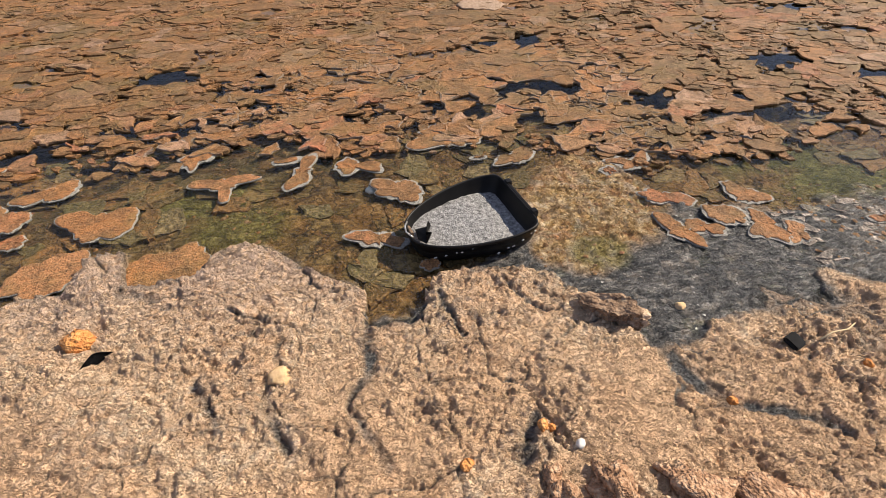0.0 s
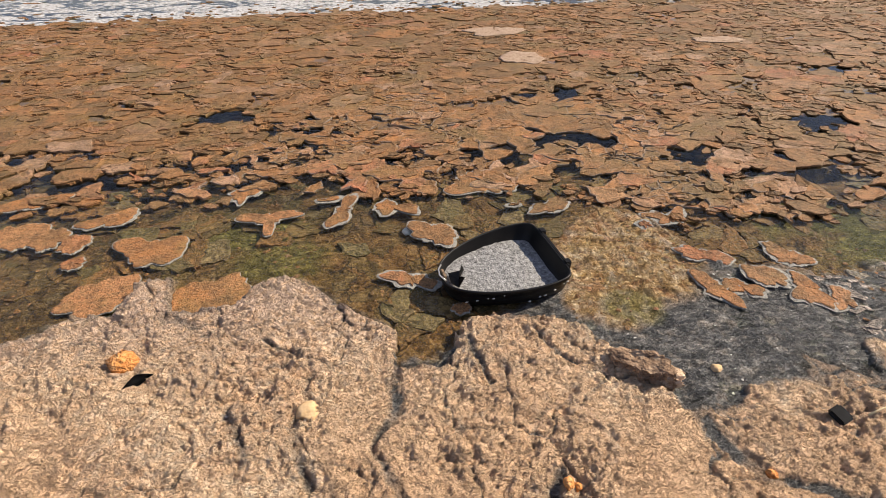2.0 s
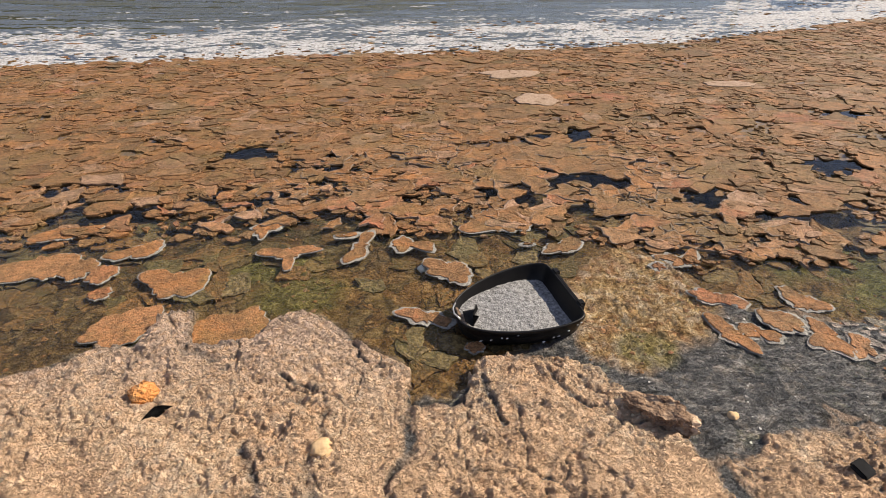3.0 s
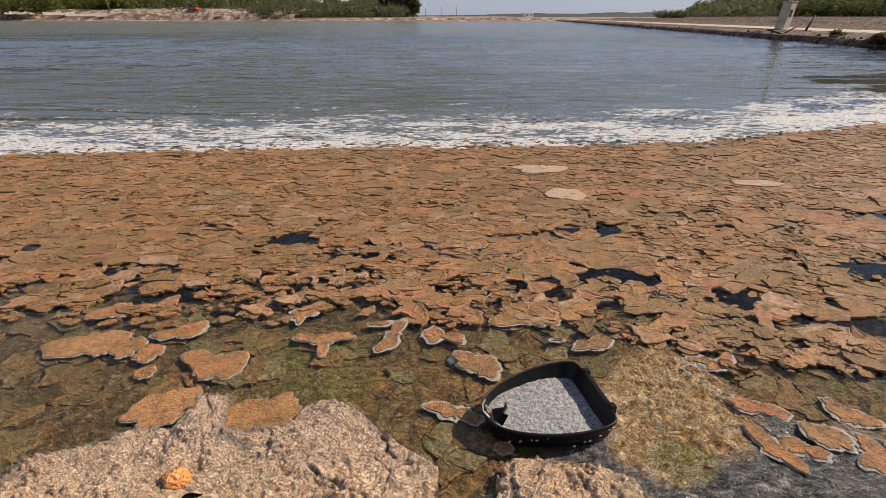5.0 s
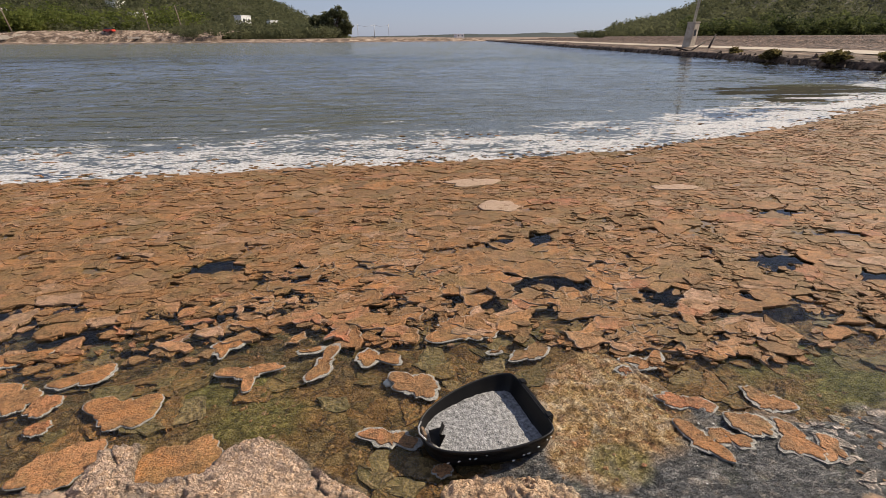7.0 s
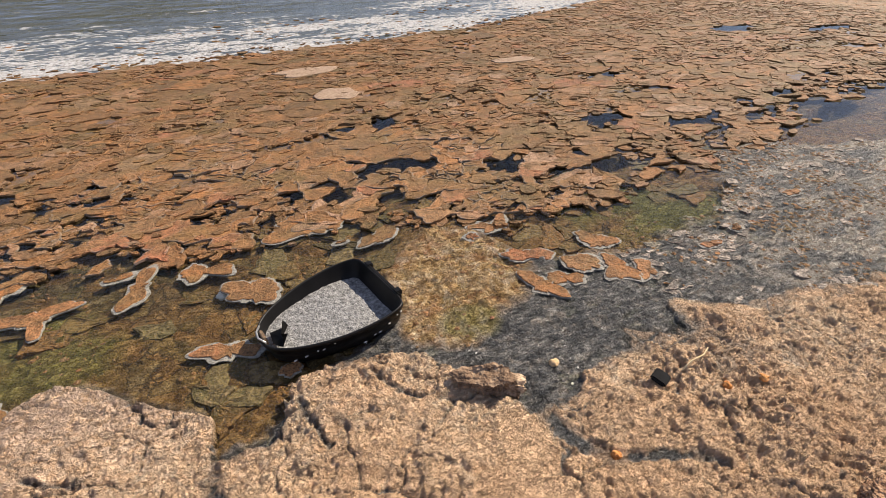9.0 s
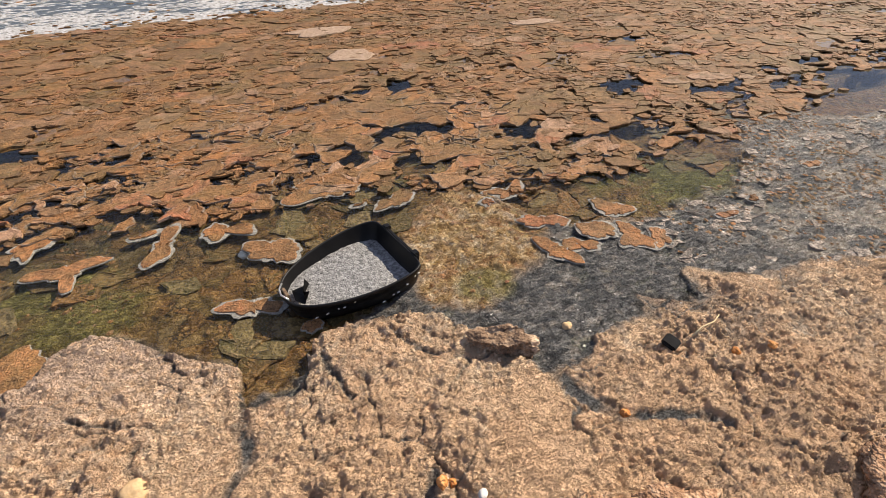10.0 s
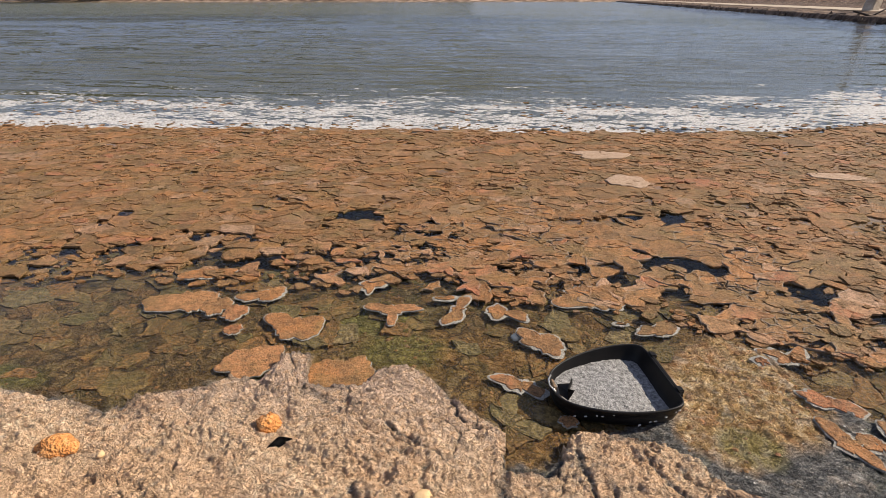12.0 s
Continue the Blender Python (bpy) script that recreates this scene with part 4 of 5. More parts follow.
def plate_mesh(ring, thick, r, rough=0.0012, skirt=0.006, bend=0.004):
    """A flat cake on the given outline: vertices about its own middle, faces, and that middle."""
    mid = ring.mean(0)
    d = ring - mid
    ln = np.hypot(d[:, 0], d[:, 1])[:, None] + 1e-6
    n = len(ring)
    lip = 1 - np.clip(0.010 / ln, 0, 0.3)
    curl = bend * np.sin(np.arange(n) * 2 * math.pi / n * r.randint(1, 4) + r.uniform(0, 6)) + 0.5 * bend
    z0 = np.full((n, 1), thick)
    rows_ = [np.concatenate([d * 0.55, z0 + r.uniform(-rough, rough, (n, 1))], 1),
             np.concatenate([d * lip, z0 + curl[:, None] + r.uniform(-rough, rough, (n, 1))], 1),
             np.concatenate([d, z0 * 0.6 + curl[:, None]], 1),
             np.concatenate([d * 0.985, np.full((n, 1), -skirt)], 1)]
    v = np.concatenate([[(0, 0, thick)]] + rows_)
    j = np.arange(n)
    i = (j + 1) % n
    f = [np.stack([np.zeros(n, int), 1 + j, 1 + i], 1)]
    for k in range(3):
        a, b = 1 + k * n, 1 + (k + 1) * n
        f += [np.stack([a + j, b + j, b + i], 1), np.stack([a + j, b + i, a + i], 1)]
    return v, np.concatenate(f), mid


def edge_highlight(v, n):
    """Paler colour on parts of a plate's outer edge, painted for its highlight."""
    val = np.zeros(len(v))
    val[1 + 2 * n:] = 0.55 * step(0.45, 0.6, vnoise(v[1 + 2 * n:, 0] * 14 + 5, v[1 + 2 * n:, 1] * 14 + 5, 651))
    return val


def plate_field(count, keep, box4):
    x, y = scatter(count, *box4)
    ok = keep(x, y)
    return list(zip(x[ok], y[ok]))


# plates that fit together: large ones near the shore, smaller further out
def clumped(x, y):
    """Uneven spacing, so that whole plates lie between shattered stretches."""
    return fbm(x * 2.6, y * 3.6, 641, 3) + 0.35 * (fbm(x * 9, y * 12, 645, 2) - 0.5) > rng.uniform(0.33, 0.67, len(x))


seeds = plate_field(3400, lambda x, y: (y > inner_y(x) - 0.45) & clumped(x, y), (-4.6, 5.6, 1.5, 3.7))
seeds += plate_field(900, lambda x, y: (y > inner_y(x) - 0.3) & clumped(x, y), (-1.6, 3.0, 1.6, 3.0))
seeds += plate_field(24000, lambda x, y: (y < foam_y(x)) & (x - 0.5 < 2.8 + 1.5 * y) & (x - 0.5 > -1.6 - 1.15 * y) & ((np.abs(x - 0.5) > 5.1) | (y > 3.6)) & (y > inner_y(x) - 0.3) & clumped(x, y), (-8.5, 9.5, 1.6, 9.3))
rings = plate_rings(seeds, 0.42, 0.66, 0.022, 0.050, 0.0045, 611)
mids = np.array([p.mean(0) for p in rings])
lost = blobs(mids[:, 0], mids[:, 1], POOLS, 0.25, 51, 6) > -0.12
thin = step(0.55, 0.72, fbm(mids[:, 0] * 1.9, mids[:, 1] * 2.6, 621, 3))
away = mids[:, 1] - inner_y(mids[:, 0])
chance = 0.05 + 0.30 * thin * step(2.4, 1.2, away) + 0.50 * step(0.45, 0.0, away)
whole = (~lost) & (rng.uniform(0, 1, len(mids)) > chance) & (away > -0.18) & (mids[:, 1] < foam_y(mids[:, 0]) - 0.6)
order = np.argsort(np.hypot(mids[:, 0] - 0.5, mids[:, 1] - 1.7))
order = [k for k in order if whole[k] and len(rings[k]) > 4]
joined, base = ([], []), 0
for turn, k in enumerate(order):
    v, f, mid = plate_mesh(rings[k], 0.005 if turn < 1500 else 0.004, rng)
    m = pose(mid[0], mid[1], rng.uniform(0.001, 0.008), rng.uniform(-1.8, 2.4), rng.uniform(-2.2, 2.2), 0)
    thick_ring = (len(v) - 1) // 4
    if turn < 300:
        ob = mesh_np("flake", v, f, M_PIECE, False, dict(rim=edge_highlight(v, thick_ring)), crust)
        ob.matrix_parent_inverse = crust.matrix_world.inverted()
        ob.matrix_world = m
    else:
        g = np.array(m)
        joined[0].append(v @ g[:3, :3].T + g[:3, 3])
        joined[1].append(f + base)
        base += len(v)
v, f = np.concatenate(joined[0]), np.concatenate(joined[1])
plates = mesh_np("joined_flakes", v - np.array((0.5, 3.5, 0)), f, M_REST, False, dict(rim=np.zeros(len(v))), crust)
tagged(plates, "further plates of orange-brown dried crust", kind="stuff")
TEMPLATES = {n: [flake_mesh(1.0, 0.62, 3000 + k + n, n, 0.0, 0.0, 0.55, 0.0) for k in range(48)] for n in (16, 11)}


def flakes(rows, low, high, tilt, thick=0.0045):
    """Many small flakes in one mesh: vertices, faces."""
    vs, fs, base = [], [], 0
    for cx, cy, s in rows:
        n = 16 if cy < 4.5 else 11
        v, f, _ = TEMPLATES[n][rng.randint(48)]
        v = v * (s, s * rng.uniform(0.8, 1.2), 1)
        v[:, 2] = thick * (1 if cy < 3.4 else 0.7) + rng.uniform(-0.002, 0.002, len(v))
        v[-n:, 2] = -0.006
        m = np.array(pose(cx, cy, rng.uniform(low, high), rng.uniform(-tilt, 1.5 * tilt), rng.uniform(-tilt, tilt), rng.uniform(-50, 50)))
        vs.append(v @ m[:3, :3].T + m[:3, 3])
        fs.append(f + base)
        base += len(v)
    return np.concatenate(vs), np.concatenate(fs)


rest = []
for count, lo, hi, edge in ((1500, 0.045, 0.10, -0.15), (17000, 0.014, 0.045, -0.2)):
    x, y = scatter(count, -8.5, 9.5, 1.6, 9.3)
    size = rng.uniform(lo, hi, count) * np.clip(1.35 - 0.1 * y, 0.7, 1.1)
    ok = (y > inner_y(x) + edge + 0.5 * size) & (y < foam_y(x) - 0.55 + rng.uniform(-0.2, 0.3, count)) & (blobs(x, y, POOLS, 0.25, 51, 6) < -0.15 - 0.25 * size) & (x - 0.5 < 2.8 + 1.5 * y) & (x - 0.5 > -1.6 - 1.15 * y)
    ok &= fbm(x * 2.5, y * 3.5, 625, 3) + 0.06 * (y - 2) > rng.uniform(0.35, 0.6, count)
    rest += [(a, b, s) for a, b, s in zip(x[ok], y[ok], size[ok])]
x, y = scatter(5200, -3.2, 3.6, 1.5, 3.0)
size = 0.012 + 0.035 * rng.uniform(0, 1, 5200) ** 2
ok = (np.abs(y - inner_y(x) - 0.2) < 0.45) & (fbm(x * 4, y * 5, 671, 4) > rng.uniform(0.40, 0.62, 5200))
low_bits = list(zip(x[ok], y[ok], size[ok]))
v, f = flakes(rest, 0.003, 0.014, 2.5, 0.0035)
v2, f2 = flakes(low_bits, -0.005, 0.003, 5.0, 0.0035)
f = np.concatenate([f, f2 + len(v)])
v = np.concatenate([v, v2])
small = mesh_np("small_flakes", v - np.array((0.5, 3.5, 0)), f, M_REST, False, dict(rim=np.zeros(len(v))), crust)
tagged(small, "smaller overlapping flakes of orange-brown crust", kind="stuff")
# sunken plates in the shallows
seeds = plate_field(900, lambda x, y: y > 0.8, (-3.2, 3.2, 0.9, 2.5))
vs, fs, base = [], [], 0
sunk_rings = [p for p in plate_rings(seeds, 0.45, 0.8, 0.016, 0.03, 0.008, 631) if len(p) > 4]
sx, sy = np.array([p.mean(0) for p in sunk_rings]).T
z, kind = (q for q in lay_of_land(sx[None], sy[None]))
odds = 0.10 + 0.6 * step(0.42, 0.58, fbm(sx * 3.0, sy * 3.6, 331))
ok = (kind["bed"][0] > 0.9) & (kind["deep"][0] < 0.3) & (sy < inner_y(sx) + 0.25) & (sy > water_y(sx) + 0.06) & (rng.uniform(0, 1, len(sx)) < odds)
for k in np.nonzero(ok)[0]:
    v, f, mid = plate_mesh(sunk_rings[k], 0.004, rng, 0.002, 0.02)
    g = np.array(pose(mid[0], mid[1], min(-0.0065, z[0, k] + 0.003), rng.uniform(-1, 1), rng.uniform(-1, 1), 0))
    vs.append(v @ g[:3, :3].T + g[:3, 3])
    fs.append(f + base)
    base += len(v)
v, f = np.concatenate(vs), np.concatenate(fs)
sunk = mesh_np("sunken_flakes", v - np.array((0.5, 3.5, 0)), f, M_SUNK, False, dict(rim=np.zeros(len(v))), crust)
tagged(sunk, "olive-brown flakes lying under shallow water", kind="stuff")
# the lumpy sheet under the flakes
xs, ys = np.arange(-9, 10, 0.03), np.arange(1.8, 12, 0.022)
x, y = np.meshgrid(xs, ys)
keepout = step(-0.05, 0.2, y - inner_y(x) - 0.1 + 0.25 * (fbm(x * 5, y * 8, 301) - 0.5)) * step(0.05, -0.3, y - foam_y(x) + 0.65 + 0.3 * (fbm(x * 3, y * 7, 305) - 0.5)) * (1 - step(-0.35, -0.1, blobs(x, y, POOLS, 0.25, 51, 6)))
holes = step(0.50, 0.44, fbm(x * 3.2, y * 7, 311, 4)) * step(4.2, 2.6, y)
keepout = keepout * step(2.0, 3.0, y + 0.8 * (fbm(x * 2, y * 3, 309) - 0.5))
z = -0.03 + 0.0312 * keepout - 0.016 * holes + 0.012 * (fbm(x * 12, y * 20, 315) - 0.5)
keep = z > -0.02
q = keep[:-1, :-1] & keep[:-1, 1:] & keep[1:, 1:] & keep[1:, :-1]
f = grid_faces(len(xs), len(ys))[q.ravel()]
used, back = np.unique(f, return_inverse=True)
sheet = mesh_np("crust_sheet", np.stack([x, y, z], -1).reshape(-1, 3)[used] - np.array((0.5, 3.5, 0)), back.reshape(-1, 4), M_SHEET, True, dict(rim=np.zeros(len(used))), crust)
tagged(sheet, "soaked brown crust under the flakes", kind="stuff")
# the granular far end of the crust
xs, ys = np.arange(9.4, 19.5, 0.07), np.arange(1.5, 15, 0.06)
x, y = np.meshgrid(xs, ys)
z = -0.03 + 0.044 * step(0.0, 0.4, y - 2.6 + 0.6 * (fbm(x * 2, y * 2, 341) - 0.5)) * step(0.0, -0.4, y - foam_y(x) + 0.35) * (1 - step(-0.35, -0.1, blobs(x, y, POOLS, 0.25, 51, 6))) + 0.022 * (fbm(x * 5, y * 9, 345) - 0.5)
keep = z > -0.01
q = keep[:-1, :-1] & keep[:-1, 1:] & keep[1:, 1:] & keep[1:, :-1]
f = grid_faces(len(xs), len(ys))[q.ravel()]
used, back = np.unique(f, return_inverse=True)
end = mesh_np("granular_crust", np.stack([x, y, z], -1).reshape(-1, 3)[used] - np.array((0.5, 3.5, 0)), back.reshape(-1, 4), M_SHEET, True, dict(rim=np.zeros(len(used))), crust)
tagged(end, "granular olive-brown crust near the dike", kind="stuff")
x, y = scatter(14000, 9, 19, 2.5, 14.5)
ok = (y < foam_y(x) - 0.3) & (blobs(x, y, POOLS, 0.25, 51, 6) < -0.2)
v, f = flakes(list(zip(x[ok], y[ok], rng.uniform(0.025, 0.10, ok.sum()))), 0.004, 0.014, 1.5)
end = mesh_np("far_flakes", v - np.array((0.5, 3.5, 0)), f, M_REST, False, dict(rim=np.zeros(len(v))), crust)
tagged(end, "far flakes of orange-brown crust", kind="stuff")
x, y = scatter(2600, -8, 12, 5, 12)
ok = (np.abs(y - foam_y(x) - 0.3) < 0.9) & (fbm(x * 1.6, y * 3, 361) > 0.5)
v, f = flakes(list(zip(x[ok], y[ok], rng.uniform(0.015, 0.05, ok.sum()))), 0.0, 0.003, 1.0, 0.002)
bits = mesh_np("drifting_bits", v - np.array((0.5, 3.5, 0)), f, M_REST, False, dict(rim=np.zeros(len(v))), crust)
tagged(bits, "small brown bits of crust adrift in the foam", kind="stuff")
for cx, cy, rx, ry, seed in ((1.09, 3.88, 0.19, 0.17, 901), (1.0, 4.65, 0.26, 0.13, 903), (2.98, 4.22, 0.22, 0.09, 904)):
    v, f, val = flake_mesh(rx, ry, seed, 40, 0.004, 0.2, 0.22, 0.002)
    ob = mesh_np("pale_mat", v, f, M_DISC, True)
    ob.matrix_world = pose(cx, cy, 0.013, 0, 0, 0)
    tagged(ob, "smooth pale pinkish cake of dried algae on the crust", "algae mat", "pale cakes on the crust")


# flat pieces of salt crust on the mud flat
seeds = plate_field(5500, lambda x, y: (y < inner_y(x) + 0.1) & (y > shore_y(x) - 0.1), (1.3, 5.4, 0.5, 2.2))
salt_rings = [p for p in plate_rings(seeds, 0.3, 0.6, 0.014, 0.02, 0.006, 661) if len(p) > 4]
sx, sy = np.array([p.mean(0) for p in salt_rings]).T
z, kind = lay_of_land(sx[None], sy[None])
ok = (kind["mud"][0] + kind["salt"][0] > 0.5) & (kind["bed"][0] < 0.3) & (rng.uniform(0, 1, len(sx)) < (0.03 + 0.45 * step(0.48, 0.64, fbm(sx * 3.4, sy * 4.5, 665))) * step(1.3, 2.4, sx))
vs, fs, base = [], [], 0
for k in np.nonzero(ok)[0]:
    v, f, mid = plate_mesh(salt_rings[k], 0.0015, rng, 0.001, 0.006, 0.0006)
    g = np.array(pose(mid[0], mid[1], z[0, k] + 0.001, rng.uniform(-2, 2), rng.uniform(-2, 2), 0))
    vs.append(v @ g[:3, :3].T + g[:3, 3])
    fs.append(f + base)
    base += len(v)
M_SALTCRUST = stony("pale_salt_crust", ((0.38, (0.05, 0.045, 0.04)), (0.48, (0.16, 0.13, 0.105)), (0.57, (0.32, 0.26, 0.21)), (0.72, (0.62, 0.56, 0.50))), 40, 0.014)
tagged(mesh_np("salt_crust", np.concatenate(vs), np.concatenate(fs), M_SALTCRUST, False), "pale pinkish flat pieces of salt crust on grey mud", "salt crust", kind="stuff")


# ---- crumbs of salt and crust on the mud and in the shallows ----
def crumbs(name, n, material, label, seed, lo, hi, area, keep):
    r = np.random.RandomState(seed)
    x, y = r.uniform(area[0], area[1], n), r.uniform(area[2], area[3], n)
    z, kind = lay_of_land(x[None], y[None])
    z = z[0]
    ok = r.uniform(0, 1, n) < keep(x, y, {k: v[0] for k, v in kind.items()})
    x, y, z = x[ok], y[ok], z[ok]
    shape = np.array([(1, 0, 0), (0.3, 0.95, 0), (-0.8, 0.6, 0), (-0.8, -0.6, 0), (0.3, -0.95, 0), (0, 0, 1), (0, 0, -0.6)])
    tri = np.array([(0, 1, 5), (1, 2, 5), (2, 3, 5), (3, 4, 5), (4, 0, 5), (1, 0, 6), (2, 1, 6), (3, 2, 6), (4, 3, 6), (0, 4, 6)])
    size = r.uniform(lo, hi, len(x)) * r.uniform(0.5, 1, len(x))
    v = shape[None] * r.uniform(0.6, 1.4, (len(x), 7, 3)) * size[:, None, None]
    v[..., 2] *= 0.35
    a = r.uniform(0, 6.3, len(x))[:, None]
    v[..., 0], v[..., 1] = v[..., 0] * np.cos(a) - v[..., 1] * np.sin(a), v[..., 0] * np.sin(a) + v[..., 1] * np.cos(a)
    v += np.stack([x, y, z + 0.2 * size], -1)[:, None]
    f = tri[None] + 7 * np.arange(len(x))[:, None, None]
    return tagged(mesh_np(name, v.reshape(-1, 3), f.reshape(-1, 3), material, False), label, "crumbs", kind="stuff")


crumbs("salt_crumbs", 1800, M_SPECK, "white salt crumbs on the wet grey mud", 32, 0.002, 0.006, (0.5, 4.2, 0.6, 1.7), lambda x, y, k: np.clip(k["mud"] + k["salt"], 0, 1) * step(0.42, 0.62, fbm(x * 7, y * 7, 42)) * 0.22)
crumbs("flat_crumbs", 9000, M_REST, "tan and brown crumbs of crust strewn on the mud flat", 35, 0.004, 0.016, (1.7, 4.6, 0.5, 2.2), lambda x, y, k: np.clip(k["mud"] + k["salt"], 0, 1) * step(0.40, 0.58, fbm(x * 5, y * 5, 44)) * 0.8 * step(1.7, 2.3, x))
crumbs("bed_crumbs", 5000, M_REST, "brown crumbs of crust lying in the shallows", 33, 0.004, 0.014, (-2.6, 2.8, 0.9, 2.3), lambda x, y, k: k["bed"] * step(0.42, 0.6, fbm(x * 5, y * 5, 43)) * 0.8)

# ---- the black tray ----
HALF = ((0.0, 0.0), (0.0, 0.07), (0.0, 0.135), (0.006, 0.163), (0.035, 0.178), (0.10, 0.186), (0.18, 0.181), (0.25, 0.168), (0.31, 0.150), (0.37, 0.125), (0.42, 0.094), (0.455, 0.055), (0.466, 0.0))


def tray_outline(inset=0.0, n=72):
    """Plan of the case: straight behind (s = 0), widest at a third, narrow and round at the latch (s = 0.46)."""
    ring = [Vector((a, b, 0)) for a, b in HALF] + [Vector((a, -b, 0)) for a, b in HALF[-2:0:-1]]
    for _ in range(2):
        ring = [p.lerp(q, f) for p, q in zip(ring, ring[1:] + ring[:1]) for f in (0.25, 0.75)]
    d = [0.0]
    for p, q in zip(ring, ring[1:] + ring[:1]):
        d.append(d[-1] + (q - p).length)
    t = np.linspace(0, d[-1], n, endpoint=False)
    xs = np.interp(t, d, [p.x for p in ring] + [ring[0].x])
    ys = np.interp(t, d, [p.y for p in ring] + [ring[0].y])
    mid = Vector((0.2, 0, 0))
    return [Vector((a, b, 0)) + (mid - Vector((a, b, 0))).normalized() * inset for a, b in zip(xs, ys)]


def loft(bm, loops, close_last=False, smooth=True):
    rings = [[bm.verts.new(p) for p in loop] for loop in loops]
    for a, b in zip(rings, rings[1:]):
        for j in range(len(a)):
            f = bm.faces.new((a[j], a[(j + 1) % len(a)], b[(j + 1) % len(a)], b[j]))
            f.smooth = smooth
    if close_last:
        bm.faces.new(rings[-1])
    return rings


def lift(points, z):
    return [Vector((p.x, p.y, z)) for p in points]


tray = thing("case_tray", 0.676, 1.362, 0.004, 198, "black plastic half of a scooter top case holding dried grey mud", "storage case")
tray.matrix_world = pose(0.662, 1.352, 0.002, 0, 0, 194) @ pose(0, 0, 0, 0, 2.5, 0)
bm = bmesh.new()
RIM = 0.106
loft(bm, [lift(tray_outline(0.05), 0.0), lift(tray_outline(0.03), 0.004), lift(tray_outline(0.014), 0.025), lift(tray_outline(0.005), 0.06), lift(tray_outline(0.002), 0.090), lift(tray_outline(-0.004), 0.091), lift(tray_outline(-0.004), RIM - 0.003),
          lift(tray_outline(-0.002), RIM), lift(tray_outline(0.003), RIM), lift(tray_outline(0.005), RIM - 0.004), lift(tray_outline(0.008), RIM - 0.02), lift(tray_outline(0.02), 0.06), lift(tray_outline(0.04), 0.012)], True)
bmesh.ops.recalc_face_normals(bm, faces=bm.faces)
shell = part("shell", bm, M_BLACK, tray)
bm = bmesh.new()
box(bm, -0.008, 0, RIM - 0.012, 0.016, 0.25, 0.026, 0.004)
bar = part("hinge_bar", bm, M_BLACK, tray)
for off in (-0.10, 0.10):
    bm = bmesh.new()
    box(bm, -0.012, off, RIM - 0.004, 0.026, 0.03, 0.022, 0.004)
    part("hinge", bm, M_BLACK, bar)
# mud in the tray
xs, ys = np.linspace(0.0, 0.46, 110), np.linspace(-0.19, 0.19, 100)
x, y = np.meshgrid(xs, ys)
out = tray_outline(0.015)
px, py = np.array([p.x for p in out]), np.array([p.y for p in out])
ang, mid = np.arctan2(py, px - 0.2), np.hypot(px - 0.2, py)
order = np.argsort(ang)
reach = np.interp(np.arctan2(y, x - 0.2), ang[order], mid[order], period=2 * math.pi)
inside = np.hypot(x - 0.2, y) / reach
k = np.minimum(1, 1 / np.maximum(inside, 1e-6))
x, y = 0.2 + (x - 0.2) * k, y * k
z = 0.040 + 0.062 * x + 0.009 * (fbm(x * 16, y * 16, 401) - 0.5) + 0.005 * (fbm(x * 70, y * 70, 405, 3) - 0.5) - 0.008 * step(0.17, 0.03, x)
mud = mesh_np("dried_mud", np.stack([x, y, z], -1).reshape(-1, 3), grid_faces(110, 100), M_TRAYMUD, True, None, tray)
mud["label"] = "cracked light grey dried mud filling the case"
# latch at the round end, with a torn flap
bm = bmesh.new()
flap = [(0.36, -0.03, 0.075), (0.375, -0.015, 0.122), (0.40, 0.02, 0.10), (0.385, 0.05, 0.118), (0.415, 0.065, 0.085), (0.435, 0.03, 0.085), (0.425, -0.03, 0.08)]
ring = [bm.verts.new(p) for p in flap]
top = bm.verts.new((0.40, 0.025, 0.088))
for a, b in zip(ring, ring[1:] + ring[:1]):
    bm.faces.new((a, b, top))
bmesh.ops.solidify(bm, geom=bm.faces[:], thickness=0.004)
part("torn_flap", bm, M_BLACK, tray)
bm = bmesh.new()
tube(bm, [(0.445, -0.055, RIM + 0.002), (0.463, -0.03, RIM + 0.006), (0.468, 0.0, RIM + 0.004), (0.455, 0.035, RIM + 0.004)], 0.0035)
part("latch_bar", bm, M_CHROME, tray, "bent metal latch bar")
bm = bmesh.new()
box(bm, 0.452, 0.0, 0.10, 0.012, 0.05, 0.036, 0.003)
plate = part("latch_plate", bm, M_RUST, tray, "rusty latch plate")
for k in range(16):
    a = tray_outline(-0.002)[3 + k * 5 % 27]
    bm = bmesh.new()
    pebble(bm, 0.004 + 0.002 * (k % 3), 0.003, 0.003, k, 0.3, 1)
    ob = part("salt_spot", bm, M_SPECK, shell)
    ob.location = (a.x * 0.995, a.y * 0.985, 0.03 + 0.075 * ((k * 7) % 11) / 11)


# ---- loose stones and litter on the slab ----
def stone(name, x, y, sx, sy, sz, material, seed, label, turn=0, sink=0.35, rough=0.3, facets=0.0, category="stone"):
    bm = bmesh.new()
    pebble(bm, sx, sy, sz, seed, rough, 3, facets)
    ob = part(name, bm, material)
    ob.matrix_world = pose(x, y, ground_z(x, y) + sz * (1 - 2 * sink) * 0.9, 0, 0, turn)
    return tagged(ob, label, category)


stone("orange_stone", -0.83, 0.955, 0.044, 0.04, 0.038, M_ORANGE, 3.1, "rough orange sandstone lump on the salt crust", 20)
